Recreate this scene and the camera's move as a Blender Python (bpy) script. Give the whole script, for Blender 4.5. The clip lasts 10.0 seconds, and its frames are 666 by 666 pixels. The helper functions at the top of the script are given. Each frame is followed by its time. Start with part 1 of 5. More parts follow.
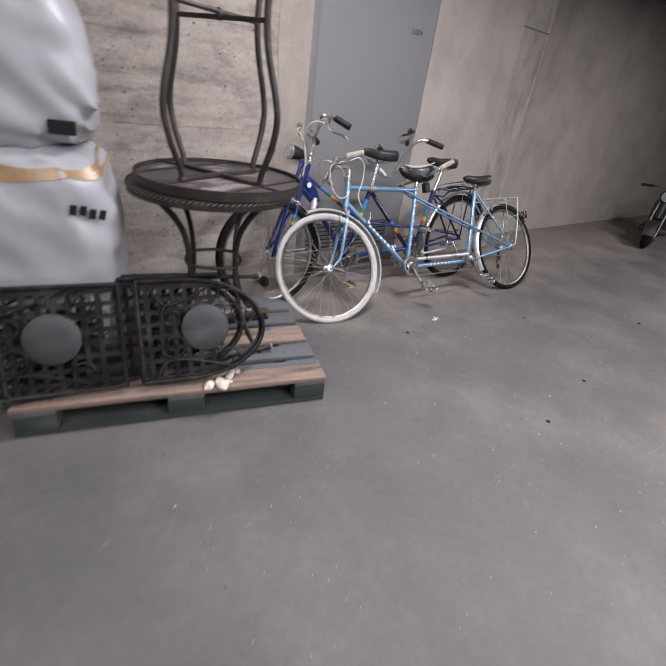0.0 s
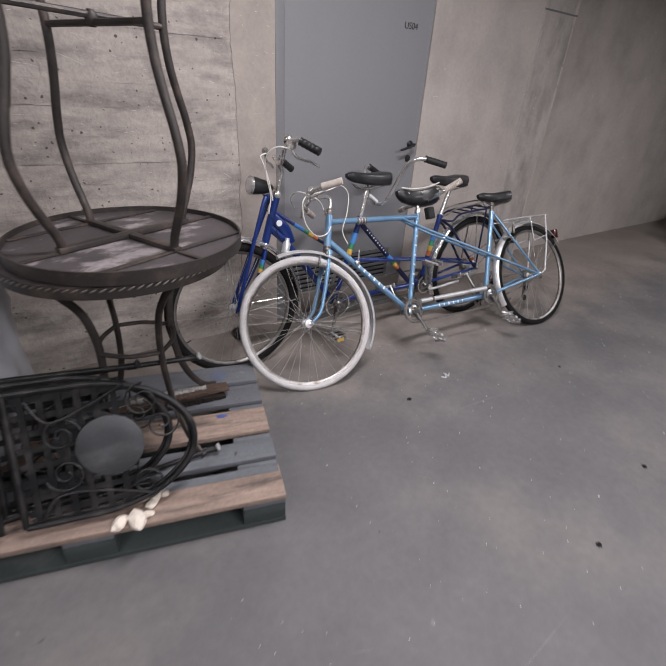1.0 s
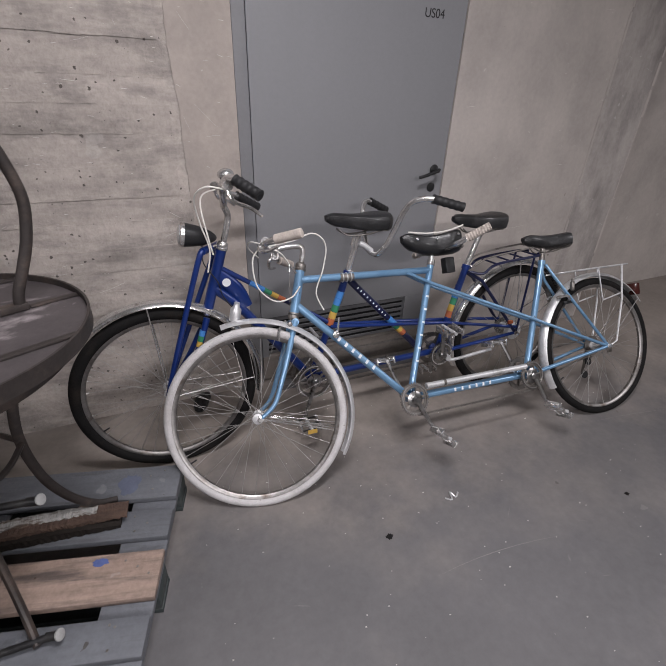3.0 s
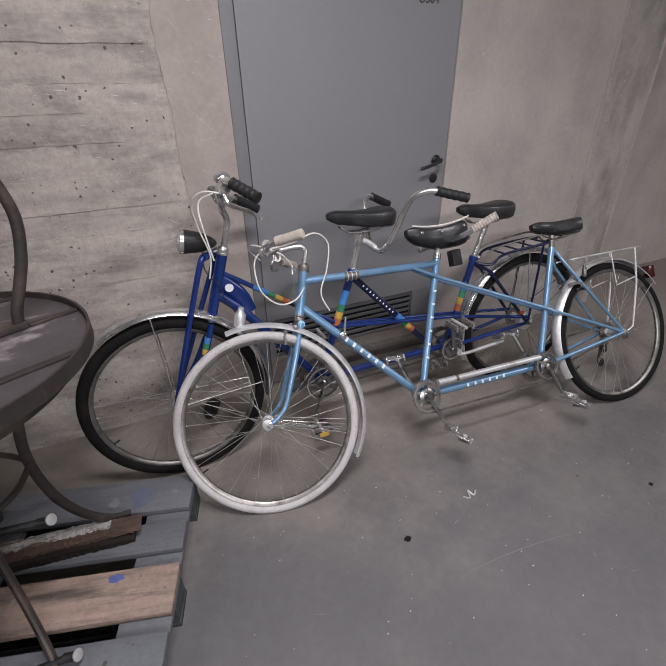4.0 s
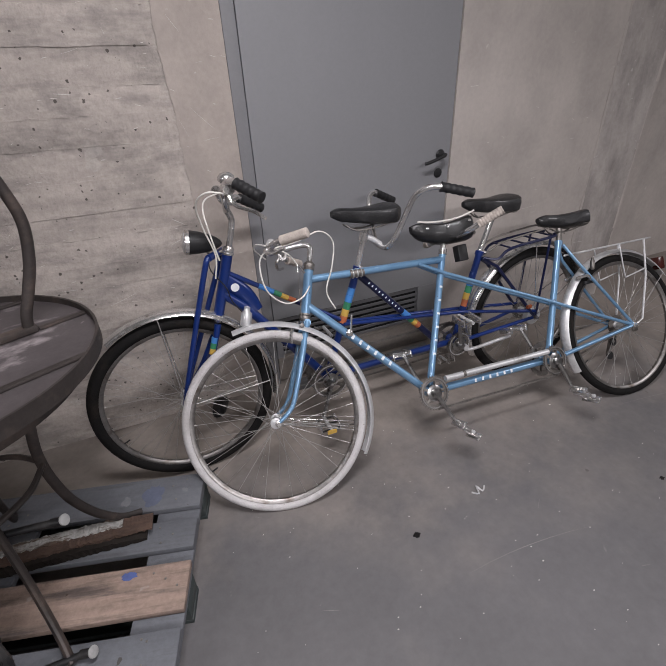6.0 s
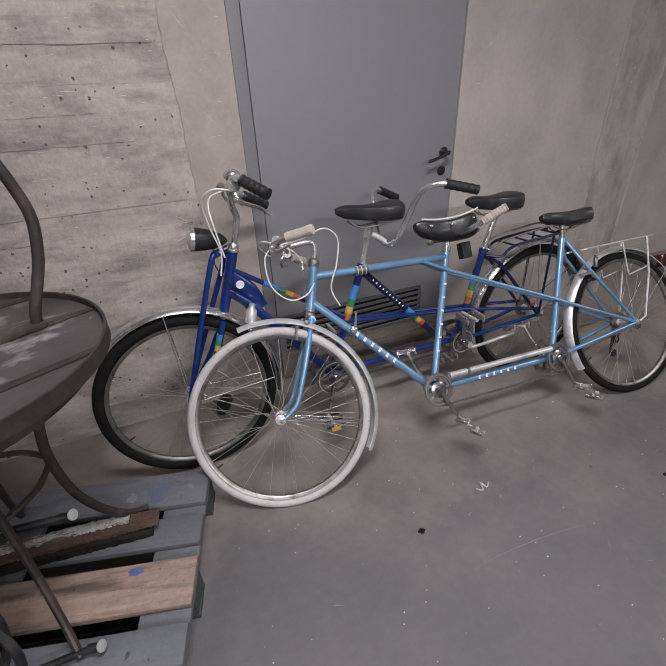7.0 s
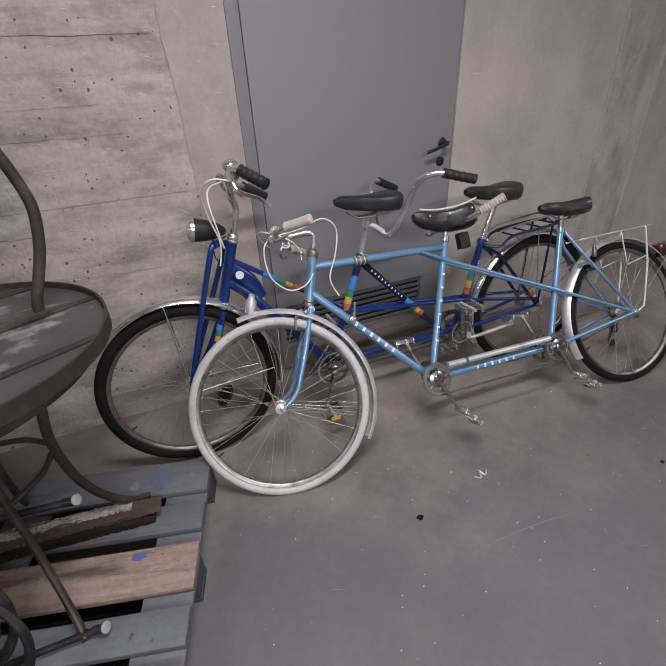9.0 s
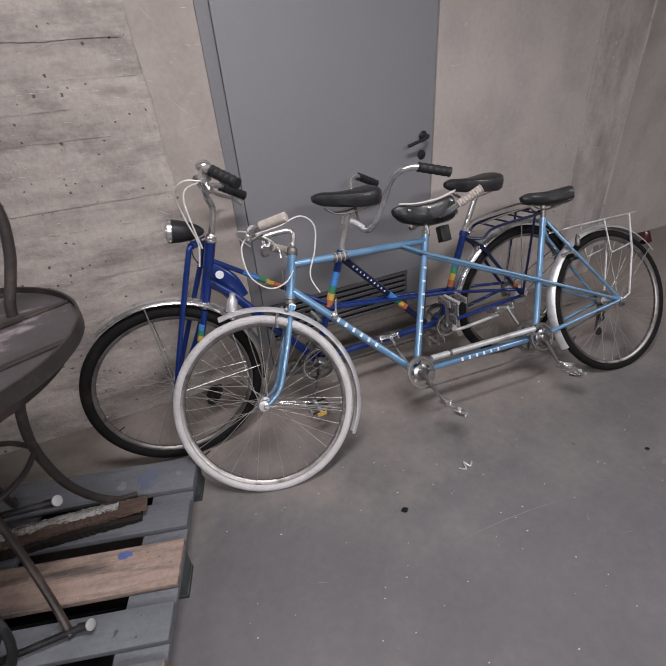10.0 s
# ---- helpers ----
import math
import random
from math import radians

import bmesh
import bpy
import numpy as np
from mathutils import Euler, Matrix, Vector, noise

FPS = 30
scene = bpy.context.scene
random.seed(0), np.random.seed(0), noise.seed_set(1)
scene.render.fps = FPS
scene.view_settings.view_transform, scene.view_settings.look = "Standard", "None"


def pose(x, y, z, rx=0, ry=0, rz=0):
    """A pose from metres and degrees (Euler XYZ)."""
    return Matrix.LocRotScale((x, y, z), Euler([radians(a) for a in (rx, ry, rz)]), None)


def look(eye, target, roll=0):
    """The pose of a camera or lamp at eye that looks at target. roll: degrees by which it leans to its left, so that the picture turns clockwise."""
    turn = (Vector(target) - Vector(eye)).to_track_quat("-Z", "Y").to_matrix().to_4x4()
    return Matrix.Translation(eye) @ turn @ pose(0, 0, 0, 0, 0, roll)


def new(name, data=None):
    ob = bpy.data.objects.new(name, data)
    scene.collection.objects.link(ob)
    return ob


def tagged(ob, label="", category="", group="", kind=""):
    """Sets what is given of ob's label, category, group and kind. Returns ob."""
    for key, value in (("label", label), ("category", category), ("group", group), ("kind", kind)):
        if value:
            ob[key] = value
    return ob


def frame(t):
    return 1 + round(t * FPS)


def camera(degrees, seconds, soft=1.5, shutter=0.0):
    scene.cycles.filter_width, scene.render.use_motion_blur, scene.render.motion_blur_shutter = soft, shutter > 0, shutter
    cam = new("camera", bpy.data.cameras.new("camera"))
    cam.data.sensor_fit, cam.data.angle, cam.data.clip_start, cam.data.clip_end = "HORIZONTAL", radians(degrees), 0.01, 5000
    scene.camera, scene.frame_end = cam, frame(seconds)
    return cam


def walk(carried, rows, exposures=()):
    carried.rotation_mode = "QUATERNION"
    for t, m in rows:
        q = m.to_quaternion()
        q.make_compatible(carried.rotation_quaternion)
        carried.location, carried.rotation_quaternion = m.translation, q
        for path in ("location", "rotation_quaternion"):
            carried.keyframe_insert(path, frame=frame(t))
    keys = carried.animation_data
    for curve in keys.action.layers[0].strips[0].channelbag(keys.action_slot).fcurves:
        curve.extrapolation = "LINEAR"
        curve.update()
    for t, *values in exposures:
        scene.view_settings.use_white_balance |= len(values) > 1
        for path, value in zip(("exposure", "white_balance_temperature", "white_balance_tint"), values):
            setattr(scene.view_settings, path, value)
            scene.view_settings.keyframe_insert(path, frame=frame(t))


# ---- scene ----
cam = camera(75.5, 10.0, soft=1.05, shutter=0.5)
PATH = [
    (0, (-1.505, -2.61, 1.273), (-0.406, -1.26, 0.288), 7.9),
    (0.5, (-1.197, -2.42, 1.309), (-0.135, -1.036, 0.332), 2.8),
    (1, (-0.956, -2.248, 1.329), (0.034, -0.815, 0.347), 3.7),
    (1.5, (-0.704, -2.079, 1.347), (0.28, -0.644, 0.361), 5.6),
    (2, (-0.464, -2.022, 1.366), (0.434, -0.53, 0.383), 2.5),
    (2.5, (-0.305, -1.944, 1.371), (0.425, -0.361, 0.391), 1.0),
    (2.7, (-0.282, -1.889, 1.374), (0.455, -0.31, 0.392), 3.1),
    (3.8, (-0.234, -1.817, 1.379), (0.459, -0.228, 0.381), -1.2),
    (4, (-0.238, -1.812, 1.378), (0.451, -0.225, 0.374), -1.1),
    (4.5, (-0.238, -1.809, 1.377), (0.427, -0.219, 0.362), -1.4),
    (5, (-0.233, -1.808, 1.384), (0.421, -0.216, 0.365), -2.0),
    (5.5, (-0.227, -1.811, 1.387), (0.428, -0.22, 0.368), -2.5),
    (7, (-0.253, -1.812, 1.381), (0.4, -0.222, 0.358), -2.6),
    (7.5, (-0.253, -1.819, 1.381), (0.398, -0.23, 0.355), -2.7),
    (8, (-0.259, -1.818, 1.377), (0.39, -0.23, 0.349), -2.7),
    (8.5, (-0.264, -1.825, 1.375), (0.378, -0.239, 0.339), -2.7),
    (9, (-0.253, -1.836, 1.371), (0.387, -0.254, 0.329), -3.0),
    (9.5, (-0.246, -1.846, 1.37), (0.39, -0.266, 0.322), -3.3),
    (10, (-0.181, -1.877, 1.372), (0.441, -0.296, 0.315), -4.9),
]
walk(cam, [(t, look(eye, target, roll)) for t, eye, target, roll in PATH],
     exposures=[(0, 0.05), (0.5, -0.02), (1.0, -0.12), (2.0, -0.26), (2.7, -0.33), (10.0, -0.33)])

# ---- light ----
world = bpy.data.worlds.new("world")
scene.world = world
world.use_nodes = True
world.node_tree.nodes["Background"].inputs[0].default_value = (0.5, 0.5, 0.52, 1)
world.node_tree.nodes["Background"].inputs[1].default_value = 0.02


def overhead_light(x, y, z, length, width, watts, turn, colour=(1.0, 0.962, 1.0)):
    data = bpy.data.lights.new("unseen_lamp", "AREA")
    data.shape, data.size, data.size_y, data.energy, data.color = "RECTANGLE", length, width, watts, colour
    ob = new("unseen_lamp", data)
    ob.matrix_world = pose(x, y, z, 0, 0, turn)
    return ob


overhead_light(0.15, -1.45, 2.50, 1.1, 0.16, 60, 8)
# Three unseen fills, added to brighten the walls and the low dark areas.
overhead_light(3.7, -2.6, 2.50, 1.4, 0.30, 66, 8)
overhead_light(-2.6, -2.6, 2.50, 1.4, 0.30, 44, 8)
overhead_light(0.2, -4.2, 2.50, 1.4, 0.30, 150, 8)


# ---- materials ----
def surf(name, colour, rough=0.6, metal=0.0, vary=0.2, scale=5.0, fine=60.0, bump=0.15, depth=0.002,
         tint=None, tint_at=(0.55, 0.75), tint_scale=2.5, stretch=(1, 1, 1), island=0.0, pick=0.0, coat=0.0, rough_vary=0.15, specks=None, pits=None, dust_lift=None, spec=0.5):
    """A worn surface: two scales of tone, an optional second tint in patches, a fine relief."""
    m = bpy.data.materials.new(name)
    m.use_nodes = True
    nt = m.node_tree
    b = nt.nodes["Principled BSDF"]
    L = nt.links.new

    def node(kind, **kw):
        n = nt.nodes.new(kind)
        for k, v in kw.items():
            n.inputs[k.replace("_", " ")].default_value = v
        return n

    def math(op, a, c):
        n = nt.nodes.new("ShaderNodeMath")
        n.operation = op
        for i, v in enumerate((a, c)):
            if isinstance(v, (int, float)):
                n.inputs[i].default_value = v
            else:
                L(v, n.inputs[i])
        return n.outputs[0]

    def mix(fac, a, c, kind="MIX"):
        n = nt.nodes.new("ShaderNodeMix")
        n.data_type, n.blend_type = "RGBA", kind
        for sock, v in ((n.inputs[0], fac), (n.inputs[6], a), (n.inputs[7], c)):
            if isinstance(v, (int, float)):
                sock.default_value = v
            elif isinstance(v, tuple):
                sock.default_value = (*v, 1) if len(v) == 3 else v
            else:
                L(v, sock)
        return n.outputs[2]

    def ramp(v, lo, hi):
        n = nt.nodes.new("ShaderNodeMapRange")
        L(v, n.inputs[0])
        n.inputs[1].default_value, n.inputs[2].default_value = lo, hi
        return n.outputs[0]

    co = nt.nodes.new("ShaderNodeTexCoord")

    def dotted(size, radius, amount):
        """Uneven spots: ragged, of many sizes, some cells empty."""
        wob = node("ShaderNodeTexNoise", Scale=size * 2.2, Detail=3.0)
        L(co.outputs["Object"], wob.inputs[0])
        add = nt.nodes.new("ShaderNodeVectorMath")
        add.operation = "MULTIPLY_ADD"
        L(wob.outputs["Color"], add.inputs[0])
        add.inputs[1].default_value = (0.55 / size,) * 3
        L(co.outputs["Object"], add.inputs[2])
        dots = node("ShaderNodeTexVoronoi", Scale=size)
        L(add.outputs[0], dots.inputs[0])
        chance = nt.nodes.new("ShaderNodeSeparateColor")
        L(dots.outputs["Color"], chance.inputs[0])
        reach = math("MULTIPLY", ramp(chance.outputs[0], 0.35, 1.0), radius * 1.8)
        return math("MULTIPLY", ramp(math("SUBTRACT", reach, dots.outputs["Distance"]), 0.0, radius * 0.35), amount)

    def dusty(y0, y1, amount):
        """A dusty film, made paler to offset shade, that thins out across the floor, with a ragged edge."""
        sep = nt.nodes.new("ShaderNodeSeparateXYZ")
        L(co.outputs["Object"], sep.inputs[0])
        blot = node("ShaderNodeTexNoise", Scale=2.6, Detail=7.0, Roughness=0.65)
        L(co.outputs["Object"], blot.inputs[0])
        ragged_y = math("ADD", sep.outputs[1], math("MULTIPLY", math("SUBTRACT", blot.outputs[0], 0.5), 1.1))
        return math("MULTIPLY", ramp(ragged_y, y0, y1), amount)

    mp = nt.nodes.new("ShaderNodeMapping")
    mp.inputs["Scale"].default_value = stretch
    L(co.outputs["Object"], mp.inputs[0])
    big = node("ShaderNodeTexNoise", Scale=scale, Detail=6.0, Roughness=0.6)
    small = node("ShaderNodeTexNoise", Scale=fine, Detail=4.0, Roughness=0.65)
    L(mp.outputs[0], big.inputs[0])
    L(co.outputs["Object"], small.inputs[0])
    tone = math("ADD", math("MULTIPLY", ramp(big.outputs[0], 0.3, 0.7), vary), math("MULTIPLY", ramp(small.outputs[0], 0.3, 0.7), vary * 0.5))
    tone = math("ADD", tone, 1 - vary * 0.75)
    if island:
        g = nt.nodes.new("ShaderNodeNewGeometry")
        tone = math("MULTIPLY", tone, math("ADD", math("MULTIPLY", g.outputs["Random Per Island"], island), 1 - island / 2))
    if pick:
        g = nt.nodes.new("ShaderNodeObjectInfo")
        tone = math("MULTIPLY", tone, math("ADD", math("MULTIPLY", g.outputs["Random"], pick), 1 - pick / 2))
    col = colour
    if tint:
        patch = node("ShaderNodeTexNoise", Scale=tint_scale, Detail=8.0, Roughness=0.62)
        L(mp.outputs[0], patch.inputs[0])
        col = mix(ramp(patch.outputs[0], *tint_at), colour, tint)
    if specks:
        col = mix(dotted(*specks[:2], specks[3]), col, specks[2])
    if pits:
        hole = dotted(*pits[:2], pits[3])
        col = mix(hole, col, pits[2])
    if dust_lift:
        col = mix(dusty(*dust_lift[:3]), col, dust_lift[3])
    grey = nt.nodes.new("ShaderNodeCombineColor")
    for i in range(3):
        L(tone, grey.inputs[i])
    L(mix(1.0, col, grey.outputs[0], "MULTIPLY"), b.inputs["Base Color"])
    b.inputs["Metallic"].default_value = metal
    b.inputs["Specular IOR Level"].default_value = spec
    L(math("ADD", math("MULTIPLY", big.outputs[0], rough_vary), rough - rough_vary / 2), b.inputs["Roughness"])
    if coat:
        b.inputs["Coat Weight"].default_value, b.inputs["Coat Roughness"].default_value = coat, 0.15
    if bump:
        bp = node("ShaderNodeBump", Strength=bump, Distance=depth)
        both = math("ADD", small.outputs[0], math("MULTIPLY", big.outputs[0], 0.6))
        L(both, bp.inputs["Height"])
        L(bp.outputs[0], b.inputs["Normal"])
    return m


CONCRETE = surf("board_marked_concrete", (0.400, 0.357, 0.325), 0.9, vary=0.42, scale=7.0, fine=46, bump=0.9, depth=0.006,
                tint=(0.262, 0.236, 0.218), tint_at=(0.49, 0.62), tint_scale=5.0, stretch=(0.6, 1, 1.9), island=0.12,
                specks=(9.0, 0.16, (0.47, 0.44, 0.41), 0.35), pits=(36.0, 0.13, (0.080, 0.070, 0.062), 0.95))
SMOOTH = surf("smooth_concrete", (0.425, 0.385, 0.357), 0.9, vary=0.22, scale=2.4, fine=45, bump=0.35, depth=0.004,
              tint=(0.325, 0.297, 0.277), tint_at=(0.47, 0.72), tint_scale=1.9, stretch=(1.1, 1, 0.9), island=0.0,
              specks=(8.0, 0.07, (0.54, 0.51, 0.48), 0.6), pits=(9.0, 0.03, (0.12, 0.105, 0.095), 0.7))
PATCH = surf("mortar_patch", (0.368, 0.323, 0.292), 0.9, vary=0.25, scale=4, fine=50, bump=0.4, depth=0.003, tint=(0.305, 0.270, 0.247), tint_at=(0.48, 0.7), tint_scale=3.2, specks=(11.0, 0.07, (0.52, 0.49, 0.46), 0.6), pits=(16.0, 0.035, (0.09, 0.08, 0.07), 0.8))
STAINED = surf("stained_concrete", (0.375, 0.343, 0.322), 0.9, vary=0.3, scale=3.5, fine=45, bump=0.4, depth=0.004, tint=(0.215, 0.197, 0.186), tint_at=(0.46, 0.66), tint_scale=2.6, stretch=(1.8, 1, 0.8), specks=(9.0, 0.06, (0.48, 0.45, 0.43), 0.6))
# The dusty tan by the wall is set extra pale, brightening shade under the bicycles.
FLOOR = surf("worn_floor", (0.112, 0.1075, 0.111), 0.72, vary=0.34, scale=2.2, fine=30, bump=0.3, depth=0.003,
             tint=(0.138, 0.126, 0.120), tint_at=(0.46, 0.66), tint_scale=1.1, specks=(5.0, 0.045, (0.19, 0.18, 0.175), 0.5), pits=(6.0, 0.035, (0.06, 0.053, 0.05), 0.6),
             dust_lift=(-1.00, -0.38, 0.9, (0.250, 0.217, 0.192)), rough_vary=0.3)
FRAME_PAINT = surf("dull_frame_paint", (0.172, 0.172, 0.180), 0.6, vary=0.15, scale=3, fine=80, bump=0.06, depth=0.001)
CEILING = surf("ceiling_concrete", (0.16, 0.165, 0.15), 0.95, vary=0.25, scale=1.5, fine=30)
DOOR = surf("grey_door_paint", (0.208, 0.209, 0.219), 0.5, vary=0.10, scale=1.2, fine=90, bump=0.06, depth=0.001, stretch=(1, 1, 0.4), specks=(2.2, 0.02, (0.1, 0.08, 0.07), 0.7))
DOOR_DARK = surf("dark_door_steel", (0.12, 0.12, 0.122), 0.6, vary=0.2, scale=4, fine=60)
KICK = surf("dusty_kick_plate", (0.205, 0.180, 0.160), 0.8, vary=0.4, scale=5, fine=60, stretch=(0.5, 1, 2), tint=(0.10, 0.09, 0.082), tint_at=(0.5, 0.7), tint_scale=5)
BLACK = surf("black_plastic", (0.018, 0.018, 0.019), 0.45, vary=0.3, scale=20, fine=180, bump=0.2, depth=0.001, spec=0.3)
RUBBER = surf("black_rubber", (0.0085, 0.008, 0.008), 0.8, vary=0.5, scale=14, fine=140, bump=0.9, depth=0.003, tint=(0.028, 0.022, 0.018), tint_at=(0.54, 0.78), tint_scale=9, spec=0.15)
LEATHER = surf("black_vinyl", (0.013, 0.013, 0.014), 0.40, vary=0.4, scale=18, fine=160, bump=0.8, depth=0.002, coat=0.15, tint=(0.035, 0.034, 0.034), tint_at=(0.56, 0.72), tint_scale=11, spec=0.4)
WHITE_TYRE = surf("white_rubber", (0.50, 0.485, 0.485), 0.8, vary=0.26, scale=10, fine=170, bump=0.9, depth=0.003, tint=(0.36, 0.335, 0.325), tint_at=(0.50, 0.75), tint_scale=9, pits=(40.0, 0.10, (0.22, 0.19, 0.17), 0.6))
SPOKE = surf("dull_spoke_steel", (0.36, 0.35, 0.34), 0.5, 0.7, vary=0.3, scale=20, fine=100)
RIM = surf("tarnished_rim", (0.28, 0.268, 0.258), 0.42, 0.95, vary=0.5, scale=12, fine=90, bump=0.1, depth=0.0006, tint=(0.13, 0.105, 0.09), tint_at=(0.52, 0.70), tint_scale=14, rough_vary=0.3)
CRANK = surf("grey_crank_alloy", (0.36, 0.355, 0.35), 0.30, 1.0, vary=0.45, scale=24, fine=90, tint=(0.09, 0.08, 0.075), tint_at=(0.53, 0.68), tint_scale=26)
CHROME = surf("tarnished_chrome", (0.68, 0.67, 0.66), 0.22, 0.85, vary=0.35, scale=14, fine=130, bump=0.10, depth=0.0008, tint=(0.24, 0.20, 0.17), tint_at=(0.56, 0.72), tint_scale=20, rough_vary=0.3, pits=(120.0, 0.10, (0.12, 0.09, 0.07), 0.7))
ALU = surf("dull_aluminium", (0.66, 0.66, 0.665), 0.42, 0.6, vary=0.25, scale=12, fine=120, bump=0.10, depth=0.0008, rough_vary=0.25, tint=(0.36, 0.34, 0.33), tint_at=(0.55, 0.72), tint_scale=13, pits=(60.0, 0.07, (0.14, 0.12, 0.10), 0.6))
STEEL = surf("greasy_steel", (0.22, 0.205, 0.19), 0.5, 0.9, vary=0.5, scale=22, fine=120, bump=0.2, depth=0.001, tint=(0.07, 0.06, 0.05), tint_scale=18)
PALE_BLUE = surf("pale_blue_enamel", (0.158, 0.295, 0.455), 0.30, 0.35, vary=0.18, scale=9, fine=130, bump=0.06, depth=0.0005, coat=0.5, tint=(0.115, 0.235, 0.39), tint_at=(0.52, 0.72), tint_scale=7, specks=(26, 0.07, (0.08, 0.09, 0.11), 0.8), pits=(45, 0.06, (0.10, 0.07, 0.05), 0.8))
DEEP_BLUE = surf("deep_blue_enamel", (0.004, 0.022, 0.135), 0.32, 0.1, vary=0.2, scale=9, fine=130, bump=0.05, depth=0.0005, coat=0.5, specks=(24, 0.06, (0.12, 0.13, 0.15), 0.6))
NAVY = surf("navy_enamel", (0.006, 0.009, 0.045), 0.3, 0.2, vary=0.2, scale=9, fine=130, bump=0.05, depth=0.0005, coat=0.5)
SKY = surf("sky_blue_decal", (0.05, 0.19, 0.48), 0.4, vary=0.1)
GREEN = surf("green_decal", (0.03, 0.18, 0.09), 0.4, vary=0.1)
YELLOW = surf("yellow_decal", (0.52, 0.33, 0.07), 0.4, vary=0.1)
RED = surf("red_decal", (0.42, 0.12, 0.05), 0.4, vary=0.1)
WHITE = surf("white_marking", (0.68, 0.70, 0.72), 0.5, vary=0.1)
CABLE = surf("white_cable", (0.66, 0.64, 0.60), 0.5, vary=0.15)
FOOT = surf("grubby_white_cap", (0.30, 0.30, 0.295), 0.6, vary=0.25, scale=30)
TAPE = surf("worn_grip_tape", (0.42, 0.37, 0.33), 0.85, vary=0.4, scale=30, fine=160, bump=0.5, depth=0.002)
GLASS = surf("lamp_glass", (0.62, 0.63, 0.64), 0.12, 0.7, vary=0.1)
LENS_RED = surf("red_reflector", (0.05, 0.012, 0.01), 0.25, vary=0.2)
AMBER = surf("amber_reflector", (0.35, 0.09, 0.03), 0.25, vary=0.2)
IRON = surf("brown_black_iron", (0.034, 0.028, 0.026), 0.55, 0.2, vary=0.45, scale=14, fine=110, bump=0.4, depth=0.0012, tint=(0.092, 0.068, 0.056), tint_at=(0.50, 0.74), tint_scale=12)
PANEL = surf("scuffed_table_panel", (0.066, 0.057, 0.059), 0.5, 0.1, vary=0.5, scale=6, fine=70, bump=0.3, depth=0.001, tint=(0.25, 0.222, 0.225), tint_at=(0.535, 0.63), tint_scale=7, stretch=(1.3, 0.8, 1), specks=(14, 0.05, (0.25, 0.23, 0.23), 0.5))
DARK_IRON = surf("black_iron", (0.014, 0.014, 0.015), 0.45, 0.25, vary=0.45, scale=16, fine=120, bump=0.3, depth=0.001, tint=(0.055, 0.052, 0.050), tint_at=(0.47, 0.74), tint_scale=10, spec=0.3)
SLATE = surf("dusty_slate_disc", (0.040, 0.041, 0.045), 0.55, vary=0.4, scale=9, fine=80, bump=0.2, depth=0.001, tint=(0.085, 0.085, 0.088), tint_at=(0.52, 0.75), tint_scale=6, stretch=(0.5, 1, 1.6))
GREY_WOOD = surf("grey_painted_wood", (0.108, 0.113, 0.126), 0.75, vary=0.38, scale=3, fine=70, bump=0.5, depth=0.003, stretch=(1, 9, 9), tint=(0.052, 0.052, 0.056), tint_at=(0.54, 0.74), tint_scale=3, pick=0.25, specks=(16, 0.06, (0.04, 0.035, 0.03), 0.85), pits=(9, 0.10, (0.20, 0.20, 0.21), 0.5))
BARE_WOOD = surf("bare_worn_wood", (0.235, 0.172, 0.140), 0.85, vary=0.55, scale=3, fine=70, bump=0.6, depth=0.003, stretch=(1, 9, 9), tint=(0.085, 0.066, 0.058), tint_at=(0.50, 0.66), tint_scale=2.5, pick=0.2, specks=(16, 0.07, (0.05, 0.03, 0.02), 0.85), pits=(10, 0.10, (0.30, 0.26, 0.24), 0.5))
GREEN_WOOD = surf("dark_green_wood", (0.035, 0.045, 0.045), 0.8, vary=0.4, scale=5, fine=70, bump=0.4, depth=0.002, stretch=(1, 1, 6), tint=(0.09, 0.09, 0.085), tint_at=(0.55, 0.8))
FAINT_BLUE = surf("faint_blue_paint", (0.095, 0.108, 0.155), 0.8, vary=0.4, scale=12, fine=90)
BLUE_PAINT = surf("blue_paint_smear", (0.07, 0.10, 0.26), 0.75, vary=0.3, scale=12, fine=90)
ROTTEN = surf("rotten_board", (0.068, 0.041, 0.030), 0.9, vary=0.6, scale=8, fine=50, bump=0.9, depth=0.006, stretch=(1, 5, 5), tint=(0.05, 0.03, 0.02), tint_at=(0.5, 0.7), tint_scale=6)
PEELING = surf("peeling_white_paint", (0.33, 0.325, 0.31), 0.85, vary=0.5, scale=10, fine=60, bump=0.9, depth=0.005, stretch=(1, 4, 4), tint=(0.085, 0.06, 0.045), tint_at=(0.46, 0.56), tint_scale=9)
PLASTER = surf("broken_plaster", (0.68, 0.61, 0.53), 0.9, vary=0.2, scale=20, fine=120, bump=0.6, depth=0.003)
SACK = surf("white_woven_plastic", (0.40, 0.405, 0.435), 0.38, vary=0.14, scale=5, fine=300, bump=0.15, depth=0.001)
SACK_TAPE = surf("brown_packing_tape", (0.36, 0.24, 0.13), 0.35, vary=0.4, scale=12, fine=80)
SPECK = surf("white_crumb", (0.62, 0.60, 0.56), 0.9, vary=0.2)
# Wood with the shade under the board's edge put into its colour.
SHADED_WOOD = surf("shade_black_wood", (0.016, 0.013, 0.011), 0.7, vary=0.5, scale=8, fine=60, bump=0.6, depth=0.004, stretch=(1, 5, 5), spec=0.2)
SCRATCH = surf("pale_scratch", (0.21, 0.20, 0.19), 0.9, vary=0.3)
GRIME = surf("dark_vehicle_plastic", (0.016, 0.016, 0.017), 0.5, vary=0.4, scale=10, fine=80)


